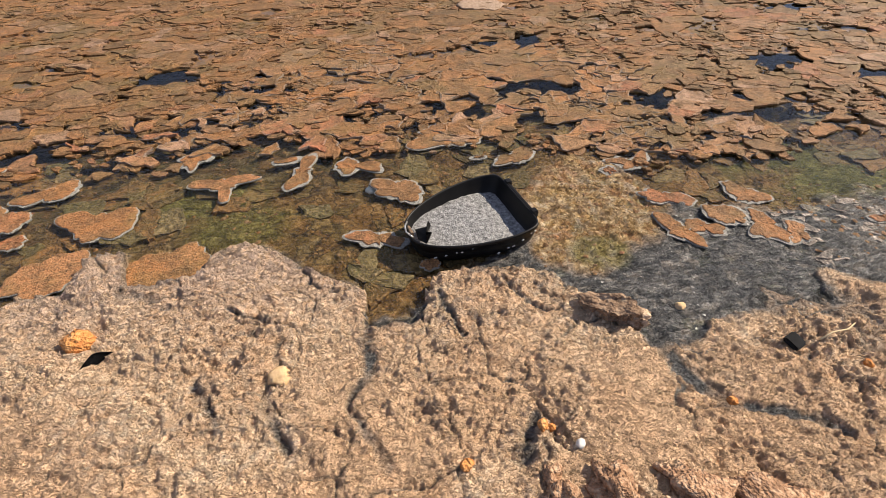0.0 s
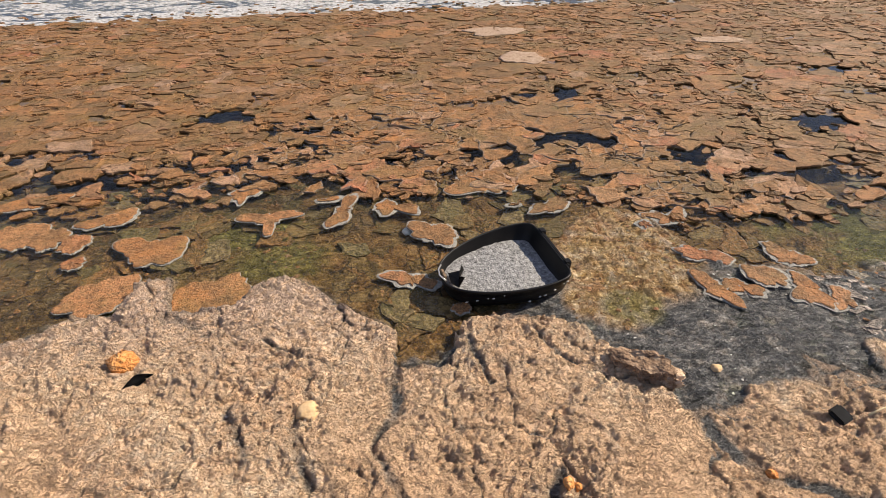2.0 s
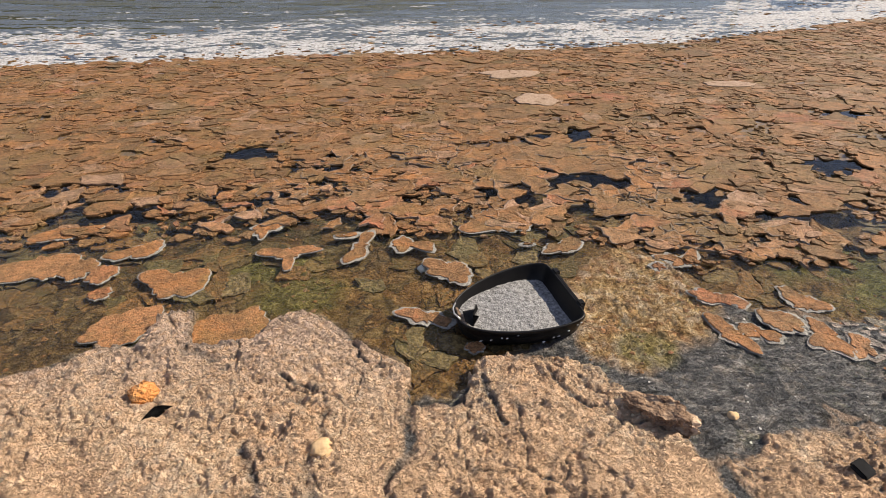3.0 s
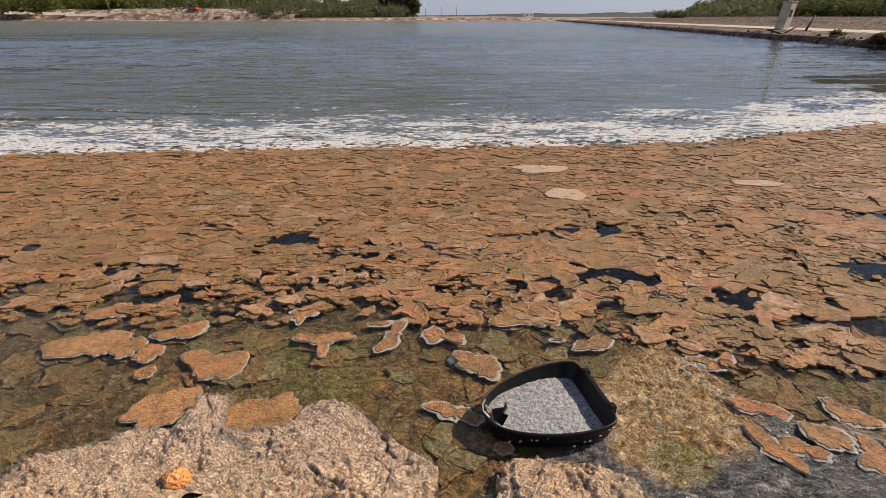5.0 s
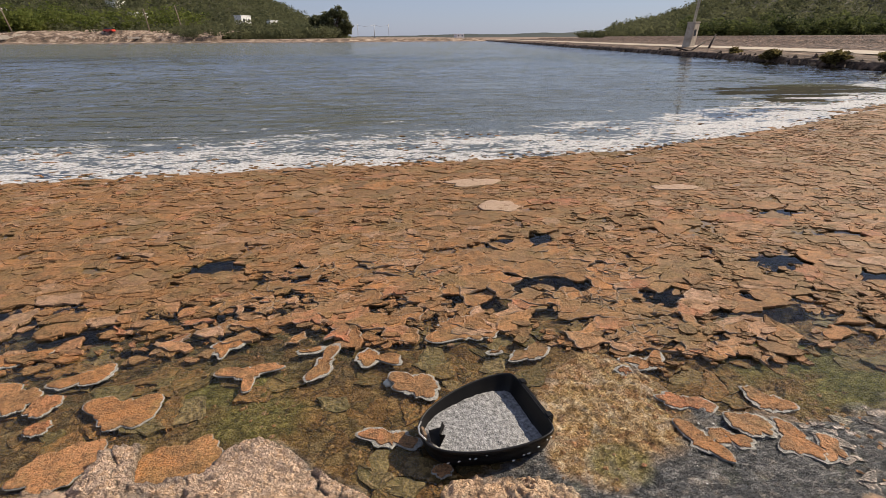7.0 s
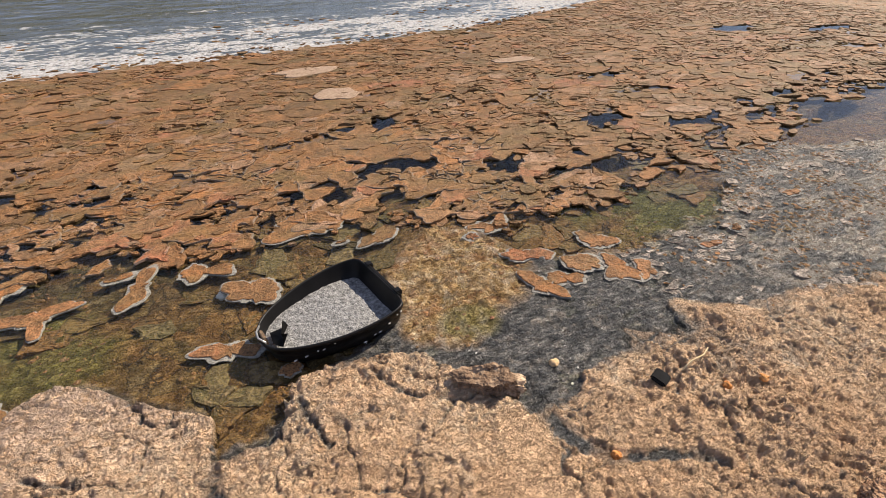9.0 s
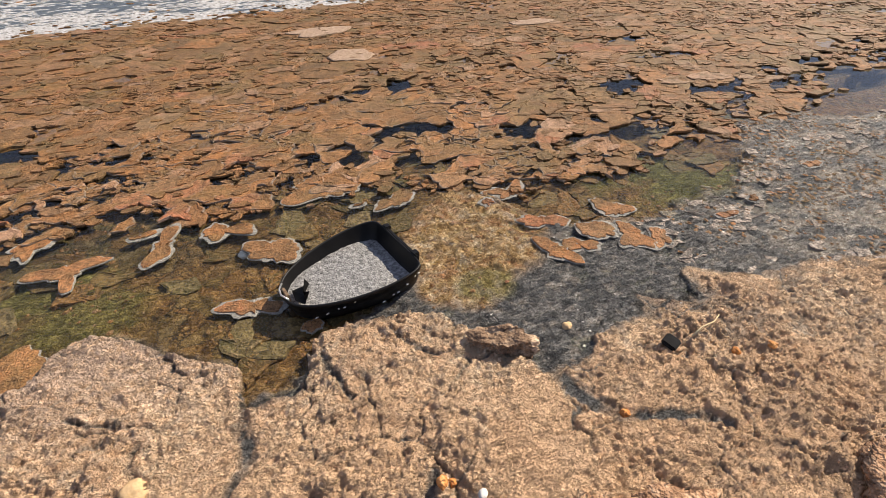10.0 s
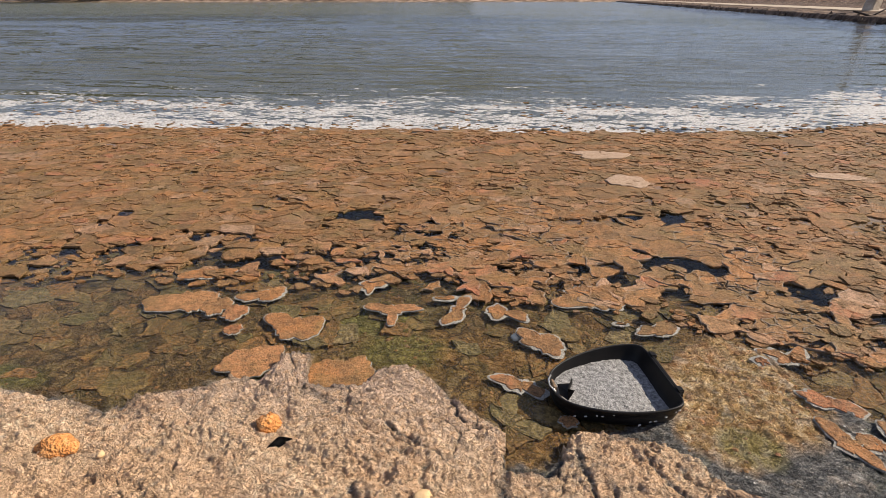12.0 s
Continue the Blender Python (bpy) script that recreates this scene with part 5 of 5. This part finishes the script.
stone("yellow_stone", -0.225, 0.745, 0.033, 0.029, 0.018, M_YELLOW, 5.3, "smooth pale yellow stone on the salt crust", 10, 0.2, 0.3, 0.08)
stone("orange_stone", -1.53, 0.78, 0.075, 0.045, 0.03, M_ORANGE, 8.7, "flat orange and white stone on the salt crust", 8)
bm = bmesh.new()
pebble(bm, 0.11, 0.062, 0.062, 12.4, 0.3, 5)
for v in bm.verts:
    if v.co.y < 0.0 and v.co.z > -0.03:                     # broken hollow face towards the shore
        v.co.y *= 0.45 + 0.3 * noise.noise(v.co * 40)
    v.co.z += 0.010 * noise.noise(v.co * 30)
    v.co.z = min(v.co.z, 0.034 + 0.16 * v.co.x + 0.012 * noise.noise(v.co * 22))
for f in bm.faces:
    c = f.calc_center_median()
    f.material_index = 1 if c.x > 0.086 + 0.03 * noise.noise(c * 30) else 0
    f.smooth = False
rock = part("brown_rock", bm, (M_ROCK, M_PALE))
rock.matrix_world = pose(0.83, 0.80, ground_z(0.83, 0.80) + 0.030, 12, 0, -32)
tagged(rock, "dark brown broken rock with a pale edge, bedded in grey mud", "rock")
bm = bmesh.new()
grid = []
for k in range(9):
    t = k / 8
    grid.append([bm.verts.new((-0.045 + 0.09 * t, (0.012 - 0.004 * abs(k - 4)) * (2 * w - 1) + 0.012 * math.sin(2.4 * t), 0.006 + 0.016 * w + 0.010 * math.sin(3 * t) * w)) for w in (0, 0.5, 1)])
for a, b in zip(grid, grid[1:]):
    for w in (0, 1):
        bm.faces.new((a[w], b[w], b[w + 1], a[w + 1])).smooth = True
bmesh.ops.solidify(bm, geom=bm.faces[:], thickness=0.003)
scrap = part("plastic_litter", bm, M_RUBBER)
scrap.matrix_world = pose(-0.755, 0.875, ground_z(-0.755, 0.875) + 0.004, 0, 0, 30)
tagged(scrap, "curled scrap of black plastic on the crust", "litter")
bm = bmesh.new()
box(bm, 0, 0, 0, 0.045, 0.05, 0.02, 0.005)
cap = part("plastic_litter", bm, M_RUBBER)
cap.matrix_world = pose(1.325, 0.60, ground_z(1.325, 0.60) + 0.014, 8, -10, 20)
tagged(cap, "small square black plastic cap on the crust", "litter")
bm = bmesh.new()
tube(bm, [(0, 0, 0), (0.05, 0.008, 0.012), (0.10, 0.004, 0.016), (0.15, 0.022, 0.008)], [0.003, 0.003, 0.0025, 0.0015], 6)
twig = part("straw", bm, M_STRAW)
twig.matrix_world = pose(1.41, 0.595, ground_z(1.41, 0.6) + 0.012, 0, 0, 4)
tagged(twig, "single pale dry straw on the crust", "straw")
for x, y, s, mat, seed, text in ((0.48, 0.475, 0.017, M_ORANGE, 21, "small orange pebble on the crust"), (0.505, 0.47, 0.012, M_ORANGE, 22, "small orange pebble on the crust"), (1.04, 0.465, 0.014, M_ORANGE, 23, "small orange pebble in grey mud"),
                                 (1.08, 0.81, 0.018, M_YELLOW, 24, "small yellow-brown pebble on grey mud"), (0.26, 0.41, 0.018, M_ORANGE, 25, "small orange pebble on the crust"), (0.56, 0.41, 0.013, M_SPECK, 26, "small white pebble on the crust"),
                                 (1.5, 0.5, 0.014, M_ORANGE, 27, "small orange pebble on the crust"), (-1.36, 0.77, 0.014, M_YELLOW, 28, "small yellow pebble on the crust"), (1.62, 0.47, 0.016, M_ORANGE, 29, "small orange pebble on the crust"), (0.09, 1.66, 0.025, M_SPECK, 30, "small pale stone in the shallow water")):
    stone("pebble", x, y, s, s * 0.85, s * 0.75, mat, seed, text, seed * 30)
for x, y, sx, sy, sz, seed in ((0.47, 0.30, 0.035, 0.03, 0.03, 41), (0.60, 0.27, 0.07, 0.045, 0.035, 42), (0.80, 0.245, 0.09, 0.05, 0.035, 43), (0.98, 0.20, 0.10, 0.05, 0.03, 44), (1.53, 0.06, 0.11, 0.06, 0.03, 45), (0.46, 0.345, 0.024, 0.022, 0.02, 46)):
    stone("rough_rock", x, y, sx, sy, sz, M_CLOD, seed, "rough pitted sand-coloured rock on the shore", seed * 20, 0.3, 0.7, 0.0, "rock")


# ---- the far shores ----
def strip(name, line, profile, material, label, wob=0.0, n=240, kind="structure"):
    """A bank drawn along a line of (x, y); profile: (distance inland, height)."""
    xs = np.array([p[0] for p in line], float)
    ys = np.array([p[1] for p in line], float)
    s = np.concatenate([[0], np.cumsum(np.hypot(np.diff(xs), np.diff(ys)))])
    t = np.linspace(0, s[-1], n)
    x, y = np.interp(t, s, xs), np.interp(t, s, ys)
    dx, dy = np.gradient(x), np.gradient(y)
    ln = np.hypot(dx, dy)
    nx, ny = -dy / ln, dx / ln
    px, pz = np.array([p[0] for p in profile], float), np.array([p[1] for p in profile], float)
    gx = x[:, None] + nx[:, None] * px[None]
    gy = y[:, None] + ny[:, None] * px[None]
    w = fbm(np.repeat(t[:, None], len(px), 1) * 0.12, px[None] + 0 * gx, 501, 5) - 0.5
    gz = pz[None] * (1 + 1.2 * wob * w) + wob * 0.4 * (fbm(gx * 0.7, gy * 0.7, 505) - 0.5)
    ob = mesh_np(name, np.stack([gx, gy, gz], -1).reshape(-1, 3), grid_faces(len(px), n), material, True)
    return tagged(ob, label, name.split("_")[-1], kind=kind)


DIKE = ((20.6, 8), (21.8, 23.7), (22.7, 31.4), (24.1, 49.4), (26.3, 70.6), (31.6, 123), (35, 160), (38, 192))
flip = DIKE[::-1]
strip("dike_bank", flip, ((-0.3, -0.4), (0, 0.0), (0.12, 0.28), (0.6, 0.36), (1.6, 0.45), (2.4, 0.55)), M_BANK, "dark brown earth bank with stones along the water", 0.25, 500)
strip("dike_path", flip, ((2.3, 0.55), (2.6, 0.59), (5.6, 0.60), (6.0, 0.56)), M_PATH, "pale gravel path along the dike", 0.03, 200)
strip("field_bank", flip, ((5.9, 0.57), (7.5, 0.5), (9, 0.75), (20, 0.6), (21, 1.0), (45, 0.9), (46, 1.3), (110, 1.3), (320, 2.0)), M_FIELD, "reddish salt-marsh field with low terraces", 0.25, 200)
FARSHORE = ((38, 191), (-5, 190), (-37, 190), (-100, 192), (-164, 195), (-420, 230))
strip("far_bank", FARSHORE[::-1], ((-1, -0.4), (0, 0.05), (2, 0.25), (4, 0.35), (5, 0.85), (8, 1.0), (40, 1.1), (200, 1.6)), M_FARBANK, "brown bank along the far shore", 0.3, 400)
strip("left_bank", ((-420, 231), (-164, 196), (-110, 193.5), (-60, 192)), ((0, 0.1), (2, 0.3), (3, 0.5), (4.5, 2.0), (7, 2.6), (9, 3.6), (30, 4.2), (90, 6)), M_FARBANK, "high brown earth bank under the shrubs", 0.6, 300)


def hill(name, crest, r0, r1, material, label, seed, bump=0.10, n=160, inset=0.0):
    """A hill seen over the lake: crest: (degrees clockwise from +y, rise over run seen from the near shore)."""
    az = np.linspace(crest[0][0], crest[-1][0], n)
    top = np.interp(az, [c[0] for c in crest], [c[1] for c in crest])
    f = np.linspace(0, 1, 24)
    a, u = np.meshgrid(np.radians(az), f)
    near = np.maximum(r0, inset / np.cos(a))
    r = near + (r1 * 1.25 - r0) * u
    x, y = r * np.sin(a), r * np.cos(a)
    shape = np.sin(np.clip(u * 1.25, 0, 1.25) * math.pi / 2) ** 1.5
    z = top[None] * (near + r1 - r0) * shape * (1 + bump * (fbm(x / 60, y / 60, seed) - 0.5) * step(0, 0.3, u)) + 0.5
    ob = mesh_np(name, np.stack([x, y, z], -1).reshape(-1, 3), grid_faces(n, 24), material, True)
    return tagged(ob, label, "hill", kind="structure"), (np.degrees(a), u, x, y, z)


LEFT_CREST = ((-75, 0.10), (-45, 0.135), (-30, 0.135), (-22, 0.12), (-15.7, 0.085), (-10.7, 0.050), (-7.8, 0.023), (-4.5, 0.0))
RIGHT_CREST = ((21.8, 0.0), (25.5, 0.013), (30.2, 0.033), (34.3, 0.062), (40, 0.095), (48, 0.11), (60, 0.07), (85, 0.03))
_, LEFT = hill("left_hill", LEFT_CREST, 225, 560, M_HILL, "steep hill covered in dark Mediterranean scrub", 601, inset=215)
_, RIGHT = hill("right_hill", RIGHT_CREST, 235, 430, M_HILL, "wooded hill behind the salt fields", 605)
hill("far_ridge", ((-9, 0.002), (-2, 0.0025), (5, 0.0045), (9, 0.006), (14, 0.0052), (18, 0.0075), (21, 0.0065), (26, 0.004), (40, 0.003)), 1300, 1900, M_RIDGE, "low hazy wooded ridge far off", 609, 0.9, 420)


def leaf_clouds(centres, leaf, count, seed):
    """Crowns of small leaf triangles round each (x, y, z, rx, rz): vertices and faces."""
    r = np.random.RandomState(seed)
    c = np.repeat(np.array(centres), count, 0)
    lobes = r.normal(size=(len(centres), 6, 3)) * np.array((0.5, 0.5, 0.42))
    pick = lobes[np.repeat(np.arange(len(centres)), count), r.randint(0, 6, len(c))]
    d = r.normal(size=(len(c), 3))
    d /= np.linalg.norm(d, axis=1)[:, None]
    d = pick + d * 0.52 * r.uniform(0.75, 1.05, len(c))[:, None]
    d[:, 2] = np.clip(d[:, 2], -0.75, 2)
    mid = c[:, :3] + d * np.stack([c[:, 3], c[:, 3], c[:, 4]], -1)
    size = leaf * r.uniform(0.6, 1.5, len(c))[:, None, None] * (c[:, 3] / np.mean(c[:, 3]))[:, None, None]
    tri = r.normal(size=(len(c), 3, 3)) * size * np.array((1, 1, 0.75))
    v = (mid[:, None] + tri).reshape(-1, 3)
    return v, np.arange(len(v)).reshape(-1, 3)


def wood(name, field, n, size, leaf, count, material, label, seed, low=0.0, high=1.0, turn=(-90, 90)):
    a, u, x, y, z = field
    r = np.random.RandomState(seed)
    ny, nx = x.shape
    rows = []
    while len(rows) < n:
        j, i = r.randint(0, ny - 1), r.randint(0, nx - 1)
        if not low <= u[j, i] <= high or not turn[0] <= a[j, i] <= turn[1]:
            continue
        s, t = r.uniform(0, 1, 2)
        def at(g):
            return (g[j, i] * (1 - s) + g[j, i + 1] * s) * (1 - t) + (g[j + 1, i] * (1 - s) + g[j + 1, i + 1] * s) * t
        k = size * r.uniform(0.6, 1.4)
        rows.append((at(x), at(y), at(z) + 0.55 * k, k, k * r.uniform(0.75, 1.1)))
    v, f = leaf_clouds(rows, leaf, count, seed + 1)
    return tagged(mesh_np(name, v, f, material, False), label, "wood", kind="stuff")


wood("hill_scrub", LEFT, 6500, 3.1, 0.40, 64, M_PINE, "dense dark green scrub on the hillside", 701, 0.0, 0.85, (-48, -4))
wood("hill_trees", RIGHT, 2600, 2.9, 0.36, 100, M_PINE, "dark green pine wood on the hillside", 705, 0.0, 0.85, (24.5, 62))


def row_wood(name, n, az0, az1, r0, r1, size, leaf, count, material, label, seed, base):
    r = np.random.RandomState(seed)
    rows = []
    for _ in range(n):
        a, d, k = math.radians(r.uniform(az0, az1)), r.uniform(r0, r1), size * r.uniform(0.6, 1.35)
        rows.append((d * math.sin(a), d * math.cos(a), base + 0.6 * k + (d - r0) * 0.03, k, k * r.uniform(0.8, 1.1)))
    v, f = leaf_clouds(rows, leaf, count, seed + 3)
    return tagged(mesh_np(name, v, f, material, False), label, "shrubs", kind="stuff")


row_wood("shore_shrubs", 260, -46, -19, 258, 310, 4.6, 0.34, 400, M_SHRUB, "bright green shrubs and trees along the bank", 711, 4.0)
row_wood("shore_bushes", 420, -22, -5.2, 206, 300, 2.1, 0.26, 120, M_PINE, "dark green bushes along the far bank", 715, 1.6)
row_wood("small_trees", 70, 21.2, 27, 238, 262, 1.5, 0.2, 160, M_PINE, "small dark trees at the end of the hill", 723, 0.8)
row_wood("field_trees", 130, 32, 62, 218, 240, 3.0, 0.30, 380, M_WOODS, "green trees at the foot of the hill", 719, 1.2)


def crown_tree(x, y, z, height, rx, seed, label):
    ob = thing("tree", x, y, z, 0, label, "tree")
    bm = bmesh.new()
    tube(bm, [(0, 0, 0), (0.3, 0, height * 0.3), (0, 0.2, height * 0.6)], [0.6, 0.45, 0.2], 8)
    for k in range(5):
        a = k * 1.3
        tube(bm, [(0.2, 0.1, height * (0.25 + 0.06 * k)), (rx * 0.6 * math.cos(a), rx * 0.6 * math.sin(a), height * (0.5 + 0.07 * k))], [0.3, 0.08], 6)
    part("trunk", bm, M_BARK, ob)
    r = np.random.RandomState(seed)
    rows = []
    for k in range(30):
        up = (k + 0.5) / 30
        wide = 0.75 * math.sin(math.pi * (0.18 + 0.74 * up)) ** 0.7
        a = r.uniform(0, 6.3)
        rows.append((wide * rx * math.cos(a), 0.6 * wide * rx * math.sin(a), height * (0.14 + 0.76 * up), rx * r.uniform(0.22, 0.36), rx * r.uniform(0.2, 0.3)))
    v, f = leaf_clouds(rows, 0.36, 300, seed)
    mesh_np("crown", v, f, M_PINE, False, None, ob)
    return ob


crown_tree(-21.5, 236, 1.0, 12.5, 6.6, 801, "tall dark eucalyptus tree on the far shore")
crown_tree(-29, 240, 1.0, 10, 5.5, 803, "tall dark eucalyptus tree on the far shore")


def house(x, y, z, w, d, h, turn, label, windows=2):
    ob = thing("house", x, y, z, turn, label, "house", "white houses on the far shore")
    bm = bmesh.new()
    box(bm, 0, 0, h / 2 - 1, w, d, h + 2)
    part("wall", bm, M_WHITE, ob)
    bm = bmesh.new()
    box(bm, 0, 0, h + 0.12, w + 0.3, d + 0.3, 0.24)
    part("roof", bm, M_WHITE, ob)
    for k in range(windows):
        bm = bmesh.new()
        box(bm, w * ((k + 0.5) / windows - 0.5), -d / 2 - 0.02, h * 0.55, w / windows * 0.32, 0.08, h * 0.34)
        part("window", bm, M_GLASS, ob)
    return ob


def hill_z(field, az, dist):
    a, u, x, y, z = field
    k = np.argmin((a - az) ** 2 * 9 + (np.hypot(x, y) - dist) ** 2)
    return float(z.ravel()[k])


def spot(az, dist):
    a = math.radians(az)
    return dist * math.sin(a), dist * math.cos(a)


for az, dist, z, w, d, h, turn, n in ((-15.9, 430, 27, 12, 8, 5.0, 12, 3), (-14.7, 290, 7.5, 7.5, 6, 6.5, 10, 2), (-11.9, 290, 6.5, 6, 5, 5.5, 5, 2), (-8.6, 470, 21, 9, 6, 5, 0, 2), (-25.5, 330, 11, 9, 7, 4.5, 15, 2), (-24.0, 300, 6, 10, 5, 3.2, 15, 3), (-34.2, 330, 17, 8, 6, 4.5, 20, 2), (-5.8, 262, 2, 14, 6, 3.0, 0, 4), (8.2, 700, 0.8, 14, 10, 6, 0, 2)):
    x, y = spot(az, dist)
    base = hill_z(LEFT, az, dist) + 1.2 if az < -6.5 else z
    house(x, y, base, 0.8 * w, 0.9 * d, 0.72 * h, -az + turn + 28, "small white flat-roofed house among the scrub", n)


def pole(az, dist, z, height, lean, label):
    x, y = spot(az, dist)
    ob = thing("utility_pole", x, y, z, 0, label, "pole", "poles along the shore")
    bm = bmesh.new()
    tube(bm, [(0, 0, -0.5), (lean * height * 0.5, 0, height * 0.5), (lean * height, 0, height)], [0.26, 0.22, 0.17], 8)
    part("shaft", bm, M_WOOD, ob)
    bm = bmesh.new()
    box(bm, lean * height * 0.97, 0, height * 0.96, 1.5, 0.14, 0.14)
    part("crossarm", bm, M_WOOD, ob)
    return ob


pole(-33.6, 250, 3.5, 13, -0.16, "leaning wooden utility pole above the bank")
pole(-20.4, 225, 2, 11, -0.12, "leaning wooden utility pole above the bank")
pole(-23.3, 235, 3, 9, -0.06, "wooden utility pole above the bank")
posts = [spot(a, 330) for a in (-4.6, -3.0, -1.2, 0.4)]
for k, (x, y) in enumerate(posts):
    ob = thing("steel_post", x, y, 1.5, 0, "thin grey steel post carrying cables", "post", "cable posts on the far bank")
    bm = bmesh.new()
    tube(bm, [(0, 0, 0), (0, 0, 7.5)], 0.16, 6)
    part("shaft", bm, M_STEEL, ob)
for k, ((ax, ay), (bx, by)) in enumerate(zip(posts, posts[1:])):
    bm = bmesh.new()
    tube(bm, [(ax, ay, 8.6), ((ax + bx) / 2, (ay + by) / 2, 7.7), (bx, by, 8.6)], 0.06, 5)
    tagged(part("cable", bm, M_STEEL), "thin cable strung between the posts", "cable", "cables between the posts")

# concrete block with leaning steel legs on the dike
ob = thing("gantry_base", 26.2, 41.3, 0.5, 28, "weathered concrete pier with two steel legs on the dike", "pylon")
bm = bmesh.new()
box(bm, 0, 0, 0.95, 0.82, 0.7, 1.9, 0.04)
for v in bm.verts:
    v.co.x = v.co.x * (1 - 0.10 * v.co.z / 1.9) + 0.10 * v.co.z
part("pier", bm, M_CONCRETE, ob)
bm = bmesh.new()
box(bm, 0.19, 0, 1.96, 0.84, 0.76, 0.10, 0.02)
part("cap", bm, M_CONCRETE, ob)
bm = bmesh.new()
box(bm, 0.02, -0.35, 1.15, 0.3, 0.06, 0.5)
part("opening", bm, M_GLASS, ob, "dark opening in the pier")
for dx in (0.08, 0.30):
    bm = bmesh.new()
    tube(bm, [(dx, 0, 1.95), (dx + 0.7, 0, 9)], 0.05, 8)
    part("leg", bm, M_STEEL, ob)
bm = bmesh.new()
tube(bm, [(0.0, 0, 1.95), (0.6, 0, 9)], 0.02, 6)
part("stay", bm, M_STEEL, ob)
bm = bmesh.new()
tube(bm, [(0, 0, -0.5), (0.05, 0, 0.4), (0.45, 0.1, 1.3)], [0.09, 0.08, 0.06], 8)
p = part("wooden_stake", bm, M_DARKWOOD)
p.matrix_world = pose(25.2, 37.0, 0.2)
tagged(p, "dark leaning wooden stake at the water's edge", "stake")
bm = bmesh.new()
tube(bm, [(-2.2, 0.3, 0.3), (-1.2, 0, 0.0), (0, 0, 0.7)], [0.06, 0.07, 0.05], 8)
p = part("driftwood", bm, M_DARKWOOD)
p.matrix_world = pose(25.0, 37.2, 0.3)
tagged(p, "dark driftwood branch on the bank", "branch")


r = np.random.RandomState(55)
n = 420
t = r.uniform(0, 1, n) ** 1.6
ly = 15 + t * 130
lx = np.interp(ly, [p[1] for p in DIKE], [p[0] for p in DIKE]) + r.uniform(-0.15, 0.5, n)
shape = np.array([(1, 0, 0), (0.3, 0.95, 0), (-0.8, 0.6, 0), (-0.8, -0.6, 0), (0.3, -0.95, 0), (0, 0, 1), (0, 0, -0.6)])
tri = np.array([(0, 1, 5), (1, 2, 5), (2, 3, 5), (3, 4, 5), (4, 0, 5), (1, 0, 6), (2, 1, 6), (3, 2, 6), (4, 3, 6), (0, 4, 6)])
v = shape[None] * r.uniform(0.6, 1.5, (n, 7, 3)) * r.uniform(0.08, 0.24, n)[:, None, None]
v += np.stack([lx, ly, 0.02 + 0.5 * np.clip(lx - np.interp(ly, [p[1] for p in DIKE], [p[0] for p in DIKE]), 0, 0.6)], -1)[:, None]
tagged(mesh_np("bank_stones", v.reshape(-1, 3), (tri[None] + 7 * np.arange(n)[:, None, None]).reshape(-1, 3), M_BANKSTONE, False), "dark stones along the foot of the dike", "stones", kind="stuff")


def shrub(x, y, z, rx, rz, seed):
    v, f = leaf_clouds([(0, 0, rz * 0.5, rx, rz * 0.8), (rx * 0.5, 0.2, rz * 0.4, rx * 0.7, rz * 0.6)], 0.06, 2200, seed)
    ob = mesh_np("shrub", v, f, M_SALTBUSH, False)
    ob.location = (x, y, z)
    return tagged(ob, "low brownish-olive salt bush on the dike", "shrub", "shrubs on the dike")


for x, y, rx, rz, seed in ((21.9, 26.4, 0.34, 0.24, 21), (21.5, 22.0, 0.5, 0.28, 22), (21.3, 18.5, 0.7, 0.36, 23), (23.4, 31.5, 0.3, 0.22, 24)):
    shrub(x, y, 0.3, rx, rz, seed)


def car(az, dist, z, material, label, turn):
    x, y = spot(az, dist)
    ob = thing("parked_car", x, y, z, turn, label, "car", "vehicles on the far shore")
    bm = bmesh.new()
    box(bm, 0, 0, 0.65, 4.2, 1.7, 0.7, 0.12)
    part("body", bm, material, ob)
    bm = bmesh.new()
    box(bm, -0.2, 0, 1.25, 2.3, 1.5, 0.6, 0.15)
    part("cabin", bm, M_GLASS, ob)
    for sx in (-1.3, 1.3):
        for sy in (-0.8, 0.8):
            bm = bmesh.new()
            tube(bm, [(sx, sy - 0.1, 0.32), (sx, sy + 0.1, 0.32)], 0.32, 14)
            part("wheel", bm, M_TYRE, ob)
    return ob


car(-26.6, 226, 3.6, M_RED, "small red parked car on the bank", -20)
car(-9.6, 230, 1.9, M_WHITE, "white parked car on the far bank", 0)
car(-8.9, 232, 1.9, M_WHITE, "white parked car on the far bank", 0)
car(-4.9, 240, 1.9, M_WHITE, "white parked car on the far bank", 0)


def ruin(az, dist, z, w, h, turn):
    x, y = spot(az, dist)
    bm = bmesh.new()
    n = 12
    for k in range(n):
        t = (k + 0.5) / n - 0.5
        hh = h * (0.65 + 0.5 * noise.noise(Vector((k * 0.7, az, 0))))
        box(bm, t * w, 0, hh / 2, w / n, 0.5, hh)
    ob = part("stone_wall", bm, M_PALEWALL)
    ob.matrix_world = pose(x, y, z, 0, 0, turn)
    return tagged(ob, "broken pale stone wall on the bank", "wall", "low walls along the bank")


for az, dist, z, w, h in ((-42.5, 262, 2.6, 10, 1.6), (-40.2, 256, 2.2, 9, 1.3), (-37.5, 250, 2.0, 10, 1.5), (-35.2, 243, 1.6, 16, 1.2), (-32.2, 240, 1.4, 22, 2.2), (-28.6, 227, 1.6, 7, 1.0), (-24.5, 216, 1.5, 6, 0.8)):
    ruin(az, dist, z, w, h, -az)
